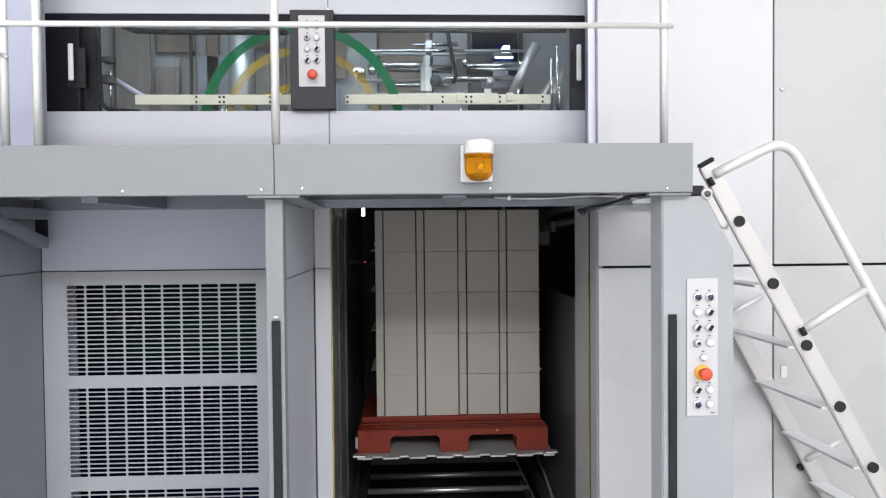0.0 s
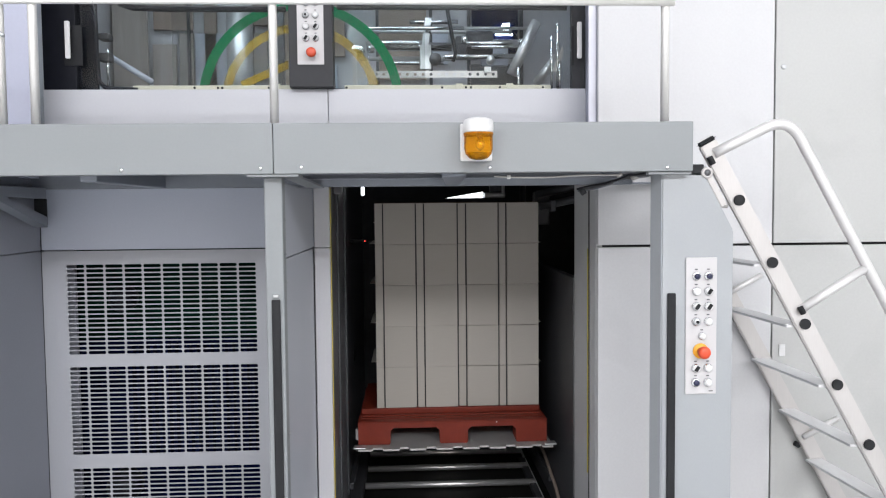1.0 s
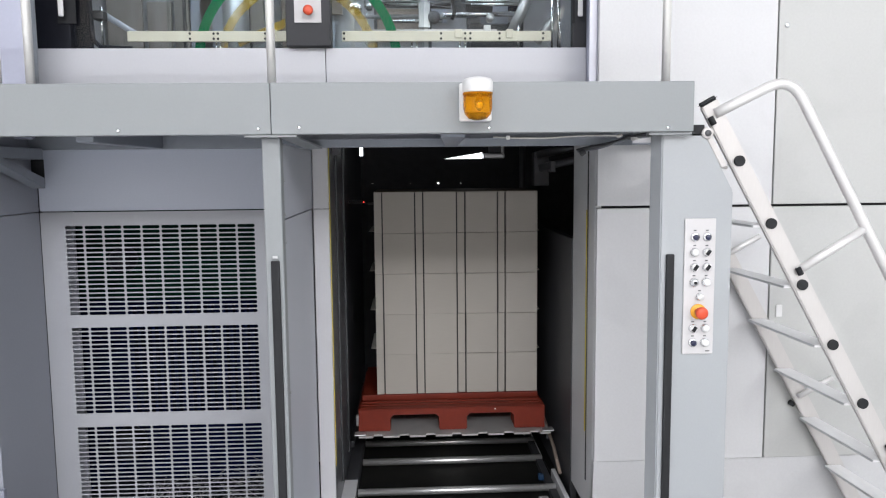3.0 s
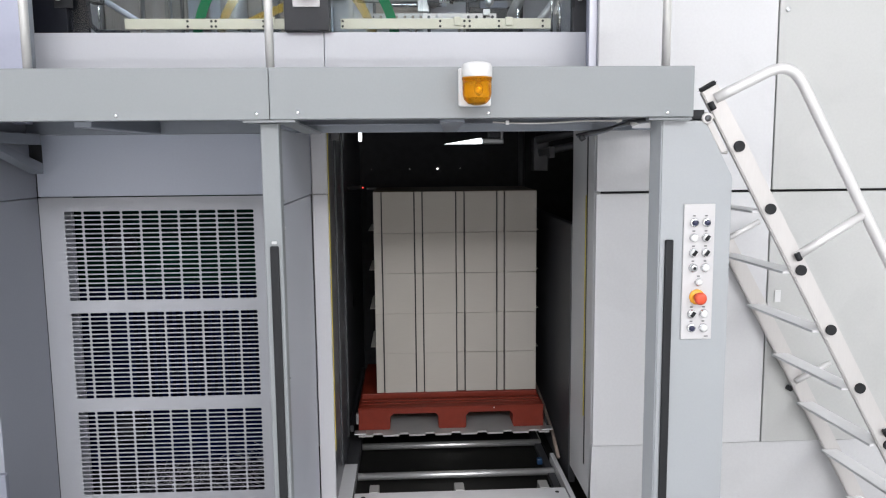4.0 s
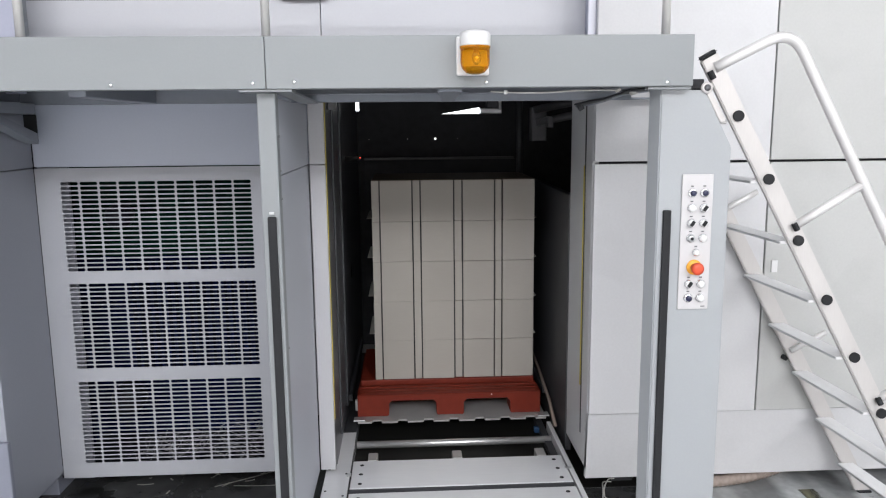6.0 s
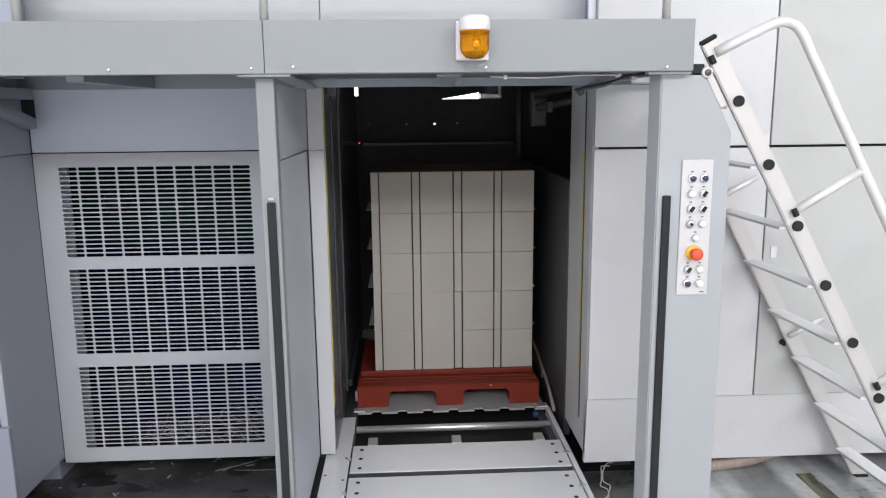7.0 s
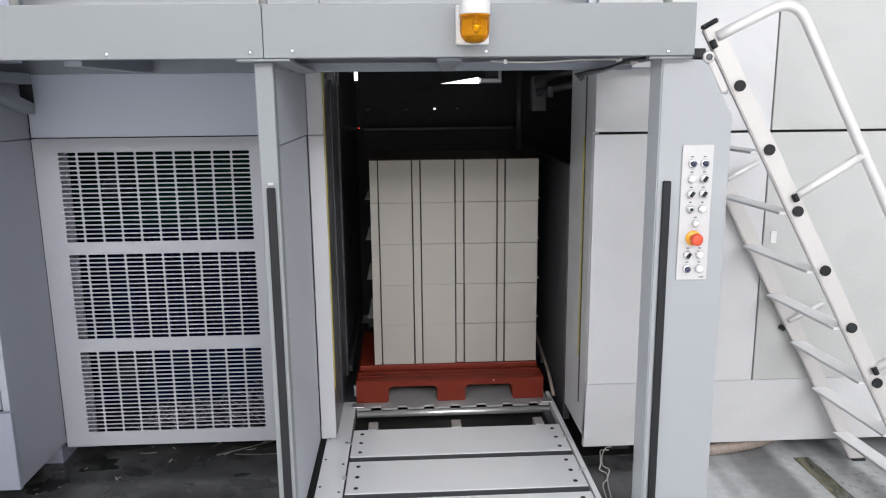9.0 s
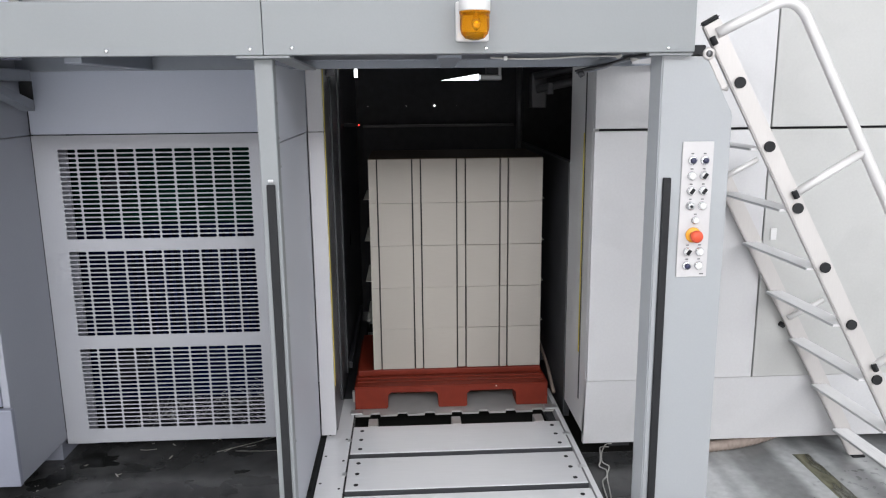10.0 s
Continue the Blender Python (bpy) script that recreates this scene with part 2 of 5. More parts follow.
for m, level in ((PALLETRED, 0.3), (BEDBLACK, 0.15), (NIGHT, 0.12), (INNERGREEN, 0.02), (INNERBLUE, 0.02), (CHARCOAL, 0.25), (BLACK, 0.25), (DARK, 0.25)):
    m.node_tree.nodes["Principled BSDF"].inputs["Specular IOR Level"].default_value = level
TUBE = glow("lamp_tube", (0.85, 0.93, 1.0), 20.0)
SPOT = glow("small_lamp", (0.93, 0.97, 1.0), 3.0)
HALLTUBE = glow("hall_diffuser", (0.95, 0.975, 1.0), 0.6)
DOT = glow("signal_light", (1.0, 0.98, 0.95), 3.0)
REDDOT = glow("red_sensor_light", (1.0, 0.05, 0.04), 4.0)

# ---- helpers of this scene ----
ORIGIN = {}


def thing(name, at, label, category, group="", kind=""):
    e = new(name)
    e.empty_display_size = 0.1
    e.location = at
    ORIGIN[e] = Vector(at)
    return tagged(e, label, category, group, kind)


def part(name, bm, material, parent=None, label="", smooth=False):
    """Links a bmesh, made in world places, as one mesh under a thing or a part."""
    me = bpy.data.meshes.new(name)
    org = ORIGIN.get(parent, Vector())
    bmesh.ops.translate(bm, verts=bm.verts, vec=-org)
    bmesh.ops.recalc_face_normals(bm, faces=bm.faces)
    for f in bm.faces:
        f.smooth = smooth
    bm.to_mesh(me)
    bm.free()
    me.materials.append(material)
    ob = new(name, me)
    if parent:
        ob.parent = parent
        ORIGIN[ob] = org
    return tagged(ob, label)


def box(x0, x1, y0, y1, z0, z1, bevel=0.0, bm=None, seg=2):
    mine = bm is None or bevel
    b = bmesh.new() if mine else bm
    vs = [b.verts.new(p) for p in ((x0, y0, z0), (x1, y0, z0), (x1, y1, z0), (x0, y1, z0), (x0, y0, z1), (x1, y0, z1), (x1, y1, z1), (x0, y1, z1))]
    for q in ((3, 2, 1, 0), (4, 5, 6, 7), (0, 1, 5, 4), (1, 2, 6, 5), (2, 3, 7, 6), (3, 0, 4, 7)):
        b.faces.new([vs[i] for i in q])
    if bevel:
        bmesh.ops.bevel(b, geom=b.edges[:], offset=bevel, segments=seg, affect="EDGES", profile=0.5)
        if bm is not None:
            return merge(bm, b)
    return b


def merge(bm, other):
    me = bpy.data.meshes.new("tmp")
    other.to_mesh(me)
    other.free()
    bm.from_mesh(me)
    bpy.data.meshes.remove(me)
    return bm


def rod(p0, p1, r, seg=12, bm=None, r2=None):
    b = bm or bmesh.new()
    p0, p1 = Vector(p0), Vector(p1)
    d = p1 - p0
    m = Matrix.Translation((p0 + p1) / 2) @ d.to_track_quat("Z", "Y").to_matrix().to_4x4()
    bmesh.ops.create_cone(b, cap_ends=True, segments=seg, radius1=r, radius2=r if r2 is None else r2, depth=d.length, matrix=m)
    return b


def tube(points, r, seg=10, bm=None):
    """A tube swept along a line of points."""
    b = bm or bmesh.new()
    pts = [Vector(p) for p in points]
    rings = []
    up = Vector((0, 1, 0.01)).normalized()
    for i, p in enumerate(pts):
        d = (pts[min(i + 1, len(pts) - 1)] - pts[max(i - 1, 0)]).normalized()
        s = d.cross(up)
        if s.length < 0.05:
            s = d.cross(Vector((1, 0, 0)))
        s.normalize()
        q = s.cross(d)
        rings.append([b.verts.new(p + r * (math.cos(a) * s + math.sin(a) * q)) for a in (2 * math.pi * k / seg for k in range(seg))])
    for a, c in zip(rings, rings[1:]):
        for k in range(seg):
            b.faces.new((a[k], a[(k + 1) % seg], c[(k + 1) % seg], c[k]))
    b.faces.new(rings[0][::-1])
    b.faces.new(rings[-1])
    return b


def prism(outline, axis, a, c, bm=None):
    """An outline of 2D points pushed along an axis from a to c; x: (y, z), y: (x, z), z: (x, y)."""
    b = bm or bmesh.new()
    put = {"x": lambda u, v, w: (w, u, v), "y": lambda u, v, w: (u, w, v), "z": lambda u, v, w: (u, v, w)}[axis]
    lo = [b.verts.new(put(u, v, a)) for u, v in outline]
    hi = [b.verts.new(put(u, v, c)) for u, v in outline]
    n = len(outline)
    b.faces.new(lo)
    b.faces.new(hi[::-1])
    for i in range(n):
        b.faces.new((lo[i], lo[(i + 1) % n], hi[(i + 1) % n], hi[i]))
    return b


def lathe(profile, centre, seg=24, axis="z", bm=None):
    """A profile of (radius, height) turned about an axis through centre."""
    b = bm or bmesh.new()
    c = Vector(centre)
    rings = []
    for r, h in profile:
        ring = []
        for k in range(seg):
            a = 2 * math.pi * k / seg
            u, v = r * math.cos(a), r * math.sin(a)
            ring.append(b.verts.new(c + Vector((u, v, h) if axis == "z" else (u, -h, v))))
        rings.append(ring)
    for a, d in zip(rings, rings[1:]):
        for k in range(seg):
            b.faces.new((a[k], a[(k + 1) % seg], d[(k + 1) % seg], d[k]))
    b.faces.new(rings[0][::-1])
    b.faces.new(rings[-1])
    return b


# ---- the hall ----
DAMP_SPOTS = [(-0.73, 3.20, 0.115, 0.05), (-0.83, 3.13, 0.045, 0.05), (-1.53, 3.45, 0.115, 0.065), (-1.68, 3.25, 0.075, 0.075), (-1.31, 3.17, 0.045, 0.03), (-0.80, 3.29, 0.03, 0.02), (-1.02, 3.22, 0.016, 0.012)]


def hall():
    part("floor", box(-12, 12, -16, 12, -0.2, 0.0), FLOOR)
    tagged(bpy.data.objects["floor"], "factory hall floor, its unseen stretch made pale to bounce light", "floor", "", "structure")
    for name, b in (("wall_south", box(-12, 12, -16.2, -16, 0, 7.5)), ("wall_north", box(-12, 12, 12, 12.2, 0, 7.5)),
                    ("wall_west", box(-12.2, -12, -16, 12, 0, 7.5)), ("wall_east", box(12, 12.2, -16, 12, 0, 7.5))):
        tagged(part(name, b, HALLWALL), "plain pale factory hall wall", "wall", "", "structure")
    # unseen wall that serves as front fill and as the panes' reflection
    bpy.data.objects["wall_south"].data.materials[0] = SOUTHWALL
    tagged(part("ceiling", box(-12.2, 12.2, -16.2, 12.2, 7.5, 7.7), HALLCEIL), "pale sheet ceiling of the factory hall", "ceiling", "", "structure")
    tagged(part("floor_bay", box(-3.5, 0.81, 2.45, 4.4, 0.0, 0.002), BAY), "concrete floor bay with damp stains, darkened for the platform's shade", "floor", "", "structure")
    tagged(part("floor_strip", box(0.812, 1.13, 1.2, 3.355, 0.002, 0.004), BAY), "dark concrete strip beside the conveyor", "floor", "", "structure")
    rnd = random.Random(11)
    for cx, cy, rx, ry in DAMP_SPOTS:
        b = bmesh.new()
        ph = [rnd.uniform(0, 6.28) for _ in range(4)]
        loop = []
        for i in range(72):
            a = 2 * math.pi * i / 72
            k = 1 + 0.22 * math.sin(2 * a + ph[0]) + 0.16 * math.sin(5 * a + ph[1]) + 0.09 * math.sin(9 * a + ph[2]) + 0.05 * math.sin(17 * a + ph[3])
            loop.append((cx + rx * k * math.cos(a), cy + ry * k * math.sin(a)))
        b = prism(loop, "z", 0.002, 0.0028)
        tagged(part("floor_stain", b, DAMP), "dark wet stain on the concrete floor bay", "stain", "", "structure")
    tagged(part("floor_lane", box(0.812, 7.0, -7.0, 3.6, 0.0, 0.002), LANE), "pale worn resin floor lane with dark wheel streaks", "floor", "", "structure")
    tagged(part("floor_line", box(1.865, 1.945, 1.2, 3.27, 0.002, 0.003), OLIVE), "faded olive marking line on the floor", "floor", "", "structure")
    for ly, lz, watts in LAMPS:
        lum = thing("ceiling_light", (LAMP_X, ly, lz), "long broad white luminaire hung below the hall ceiling", "light", "hall luminaires")
        part("housing", box(LAMP_X - 9.6, LAMP_X + 9.6, ly - 0.95, ly + 0.95, lz, lz + 0.09, 0.01), WHITE, lum)
        part("diffuser", box(LAMP_X - 9.5, LAMP_X + 9.5, ly - 0.88, ly + 0.88, lz - 0.02, lz - 0.002), HALLTUBE, lum)
        for hx in (-8, -4, 0, 4, 8):
            part("hanger", rod((LAMP_X + hx, ly, lz + 0.09), (LAMP_X + hx, ly, 7.5), 0.008, 6), STEEL, lum)


hall()

# ---- the machine's body ----
FX = 0.838      # right cheek of the tunnel
FY = 3.27       # right front face
LY = 3.44       # left front face
SEAM = 1.582    # level of the panel joint


def panels(parent, specs, material, name="panel"):
    """Sheet panels: x0, x1, y0, z0, z1, each with a folded edge."""
    for x0, x1, y0, z0, z1 in specs:
        part(name, box(x0, x1, y0, y0 + 0.03, z0, z1, 0.003), material, parent)


def right_front():
    w = thing("machine_casing", (2.4, FY, 0), "pale grey sheet-metal machine casing with black panel joints", "machine casing", "", "structure")
    part("backing", box(FX + 0.03, 5.5, FY + 0.046, FY + 0.3, 0.105, 4.6), CHARCOAL, w)
    vx = 1.630
    panels(w, [(FX, vx - 0.0035, FY, SEAM + 0.005, 4.6), (FX, vx - 0.0035, FY, 0.412, SEAM - 0.006)], LIGHT)
    panels(w, [(vx + 0.0035, 5.5, FY, SEAM + 0.005, 4.6), (vx + 0.0035, 5.5, FY, 0.412, SEAM - 0.006)], LIGHTWARM)
    part("plinth", prism([(FY + 0.006, 0.4095), (FY + 0.045, 0.075), (FY + 0.075, 0.075), (FY + 0.043, 0.4095)], "x", FX, 5.5), LIGHT, w)
    part("foot", box(1.0, 1.1, FY + 0.15, FY + 0.25, 0, 0.105), CHARCOAL, w)
    part("foot", box(3.0, 3.1, FY + 0.15, FY + 0.25, 0, 0.105), CHARCOAL, w)
    part("bolt", lathe([(0.011, 0), (0.011, 0.006), (0.006, 0.008)], (1.668, FY, 2.368), 10, "y"), STEEL, w)
    part("latch", box(1.663, 1.692, FY - 0.006, FY, 1.075, 1.13, 0.002), WHITE, w, "small white latch plate")
    # inner cheek of the tunnel, with its yellow slot
    part("cheek", box(FX, FX + 0.028, FY + 0.036, 3.745, 0.12, 2.0, 0.003), LIGHT, w)
    part("slot", box(FX - 0.003, FX - 0.0005, 3.425, 3.44, 0.26, 1.84), CHARCOAL, w)
    part("edge_tape", box(FX - 0.006, FX - 0.0035, 3.438, 3.448, 0.5, SEAM - 0.02), YSTRIP, w, "yellow edge tape")


right_front()


def upper_front():
    w = thing("upper_casing", (-0.4, 3.5, 2.0), "pale grey upper casing with two long inspection windows", "machine casing", "", "structure")
    y0 = 3.5
    part("sill_panel", box(-1.65, -0.3665, y0, y0 + 0.03, 1.9, 2.312, 0.003), SILLPAINT, w)
    part("sill_panel", box(-0.3635, 0.838, y0, y0 + 0.03, 1.9, 2.312, 0.003), SILLPAINT, w)
    part("head_panel", box(-1.65, -0.3665, y0, y0 + 0.03, 2.757, 4.6, 0.003), SILLPAINT, w)
    part("head_panel", box(-0.3635, 0.838, y0, y0 + 0.03, 2.757, 4.6, 0.003), SILLPAINT, w)
    part("cheek", box(0.8385, 0.847, FY + 0.032, y0 + 0.02, 1.9, 4.6, 0.002), LAVENDER, w, "lavender-white cheek beside the windows")
    # front-facing strip added to show the cheek as brightly lit
    part("flange", box(0.8035, 0.8375, FY + 0.034, FY + 0.045, 1.9, 4.6, 0.003), LITCHEEK, w, "added front strip, lavender-white for the lit cheek behind it")
    part("side_panel", box(-4.5, -1.585, FY, FY + 0.03, 1.9, 4.6, 0.003), LAVENDER, w)
    # inspection windows
    part("head_frame", box(-1.65, 0.838, y0 + 0.005, y0 + 0.06, 2.722, 2.757, 0.004), NIGHT, w)
    for x0, x1 in ((-1.65, -1.50), (0.775, 0.838)):
        part("frame_post", box(x0, x1, y0 + 0.006, y0 + 0.06, 2.312, 2.722, 0.004), NIGHT if x0 < 0 else CHARCOAL, w)
    for x0, x1 in ((-1.50, -0.535), (-0.334, 0.775)):
        ob = part("pane", box(x0, x1, y0 + 0.02, y0 + 0.026, 2.313, 2.722), GLASS, w, "clear window pane")
        ob.visible_shadow = False
    for hx in (-1.52, 0.80):
        h = part("handle", box(hx - 0.011, hx + 0.011, y0 - 0.04, y0 - 0.025, 2.445, 2.612, 0.005), WHITE, w, "white bar handle")
        part("standoff", box(hx - 0.006, hx + 0.006, y0 - 0.027, y0 + 0.01, 2.46, 2.475), CHARCOAL, h)
        part("standoff", box(hx - 0.006, hx + 0.006, y0 - 0.027, y0 + 0.01, 2.582, 2.597), CHARCOAL, h)
        part("recess", box(hx - 0.03, hx - 0.018 if hx > 0 else hx + 0.05, y0 - 0.002, y0 + 0.004, 2.42, 2.60), BLACK, w)


upper_front()


def upper_cavity():
    """The inside of the upper unit, as seen through the panes."""
    w = thing("upper_cavity", (-0.4, 4.0, 2.0), "grey inner walls of the upper machine unit", "machine casing", "", "structure")
    part("back_wall", box(-1.9, 1.1, 5.0, 5.05, 2.0, 3.3), CABIN, w)
    part("inner_floor", box(-1.9, 1.1, 3.56, 5.0, 2.0, 2.05), DARK, w)
    part("inner_roof", box(-1.9, 1.1, 3.56, 5.0, 3.3, 3.35), CABIN, w)
    part("inner_side", box(-1.94, -1.9, 3.56, 5.05, 2.0, 3.35), CABIN, w)
    part("inner_side", box(1.1, 1.14, 3.56, 5.05, 2.0, 3.35), CABIN, w)
    b = box(-1.40, -1.385, 4.9, 4.99, 2.05, 3.3)
    for x in (-1.05, -0.75, -0.2, 0.15, 0.4, 0.75):
        box(x, x + 0.02, 4.96, 4.99, 2.05, 3.3, 0, b)
    part("rib", b, DARKPANEL, w)
    # backdrop plates; the HAZE and BROWN ones imitate the hall reflected in the glass
    for x0, x1, z0, z1, m in ((-1.36, -1.1, 2.3, 2.9, PALE), (-0.86, -0.76, 2.2, 3.1, BROWN), (-0.74, -0.40, 2.75, 3.15, BROWN), (-0.72, -0.45, 2.35, 2.70, PALE), (-1.88, -1.66, 2.2, 3.25, HAZE), (-1.63, -1.48, 2.2, 2.83, HAZE), (-1.46, -1.37, 2.2, 2.90, HAZE), (-1.62, -1.37, 2.92, 3.25, BROWN), (-1.10, -0.88, 2.95, 3.25, BROWN), (-1.09, -0.90, 2.62, 2.90, HAZE),
                              (-0.18, 0.13, 2.6, 3.2, BROWN), (-1.30, -1.22, 2.2, 3.2, BROWN), (-1.02, -0.98, 2.2, 3.2, DARKPANEL), (0.17, 0.27, 2.82, 2.93, PALE), (0.17, 0.27, 2.70, 2.80, PALE), (0.42, 0.74, 2.3, 2.7, DARKPANEL), (0.43, 0.73, 2.74, 3.1, INNERBLUE)):
        part("inner_plate", box(x0, x1, 4.93, 4.955, z0, z1, 0.004), m, w)


upper_cavity()


def tunnel():
    w = thing("pile_tunnel", (0.24, 4.5, 0), "dark steel walls of the pile tunnel", "machine casing", "", "structure")
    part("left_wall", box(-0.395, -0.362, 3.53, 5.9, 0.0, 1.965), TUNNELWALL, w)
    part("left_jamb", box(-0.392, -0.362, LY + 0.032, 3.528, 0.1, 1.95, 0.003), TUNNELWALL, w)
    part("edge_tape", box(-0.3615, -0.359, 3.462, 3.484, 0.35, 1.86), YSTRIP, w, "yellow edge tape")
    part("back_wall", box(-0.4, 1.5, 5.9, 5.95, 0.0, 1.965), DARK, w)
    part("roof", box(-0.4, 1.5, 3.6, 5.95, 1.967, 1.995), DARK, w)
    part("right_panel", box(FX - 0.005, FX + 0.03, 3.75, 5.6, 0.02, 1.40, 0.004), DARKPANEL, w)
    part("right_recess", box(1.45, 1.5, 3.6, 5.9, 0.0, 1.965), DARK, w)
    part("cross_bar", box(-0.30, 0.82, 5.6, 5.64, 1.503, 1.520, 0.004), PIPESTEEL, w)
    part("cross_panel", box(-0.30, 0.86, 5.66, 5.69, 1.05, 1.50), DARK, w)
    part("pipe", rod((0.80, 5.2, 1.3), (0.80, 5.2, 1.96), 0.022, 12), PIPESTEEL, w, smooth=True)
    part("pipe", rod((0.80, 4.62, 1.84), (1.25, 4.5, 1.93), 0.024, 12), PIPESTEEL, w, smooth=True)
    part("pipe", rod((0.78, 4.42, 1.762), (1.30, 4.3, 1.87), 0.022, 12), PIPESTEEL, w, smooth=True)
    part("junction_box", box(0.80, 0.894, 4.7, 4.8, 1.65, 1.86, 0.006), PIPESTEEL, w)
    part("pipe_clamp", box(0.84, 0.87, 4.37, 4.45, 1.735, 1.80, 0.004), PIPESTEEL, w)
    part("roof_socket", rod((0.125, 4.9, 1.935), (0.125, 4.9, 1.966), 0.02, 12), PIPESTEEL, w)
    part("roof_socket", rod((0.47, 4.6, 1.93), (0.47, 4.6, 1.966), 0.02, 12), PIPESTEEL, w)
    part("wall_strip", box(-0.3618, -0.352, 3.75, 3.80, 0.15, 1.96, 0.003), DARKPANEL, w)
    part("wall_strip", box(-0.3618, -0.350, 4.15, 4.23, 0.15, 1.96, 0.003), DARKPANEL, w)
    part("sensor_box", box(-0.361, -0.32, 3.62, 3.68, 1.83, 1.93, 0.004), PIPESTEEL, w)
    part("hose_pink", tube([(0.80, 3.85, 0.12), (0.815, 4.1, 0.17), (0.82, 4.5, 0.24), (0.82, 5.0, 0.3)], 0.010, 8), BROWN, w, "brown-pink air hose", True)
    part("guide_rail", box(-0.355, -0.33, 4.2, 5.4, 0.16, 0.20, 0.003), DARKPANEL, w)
    # near-black sheet that paints the shade on the floor under the casing
    part("tunnel_floor", box(0.803, 1.44, 3.36, 5.88, 0.0005, 0.004), BEDBLACK, w, "tunnel floor, near-black for the shade under the casing")
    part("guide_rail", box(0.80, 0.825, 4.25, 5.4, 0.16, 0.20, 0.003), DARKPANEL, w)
    for x, r in ((-0.272, 0.0018), (0.024, 0.0022), (0.243, 0.007), (0.42, 0.0016)):
        part("signal_light", lathe([(r, 0), (r, 0.006), (r * 0.6, 0.01)], (x, 5.9, 1.652), 10, "y"), DOT, w)
    part("sensor_light", lathe([(0.0034, 0), (0.0034, 0.004), (0.002, 0.006)], (-0.27, 4.6, 1.563), 10, "y"), REDDOT, w)
    part("sensor_bracket", box(-0.362, -0.26, 4.6, 4.62, 1.552, 1.574), BEDBLACK, w)
    part("inner_lamp", box(-0.270, -0.252, 4.3, 4.32, 1.838, 1.96), SPOT, w, "lit white lamp tube")
    part("roof_lamp", prism([(0.25, 1.828), (0.50, 1.828), (0.50, 1.868)], "y", 5.0, 5.02), SPOT, w, "lit white lamp plate")
    part("lamp_bracket", box(0.505, 0.645, 4.95, 5.05, 1.826, 1.862, 0.008), STEEL, w)
    part("lamp_bracket", box(0.545, 0.632, 4.96, 5.04, 1.864, 1.966, 0.008), DARKPANEL, w)
    part("lamp_bracket", box(0.620, 0.640, 4.93, 4.955, 1.85, 1.94, 0.006), STEEL, w)


tunnel()


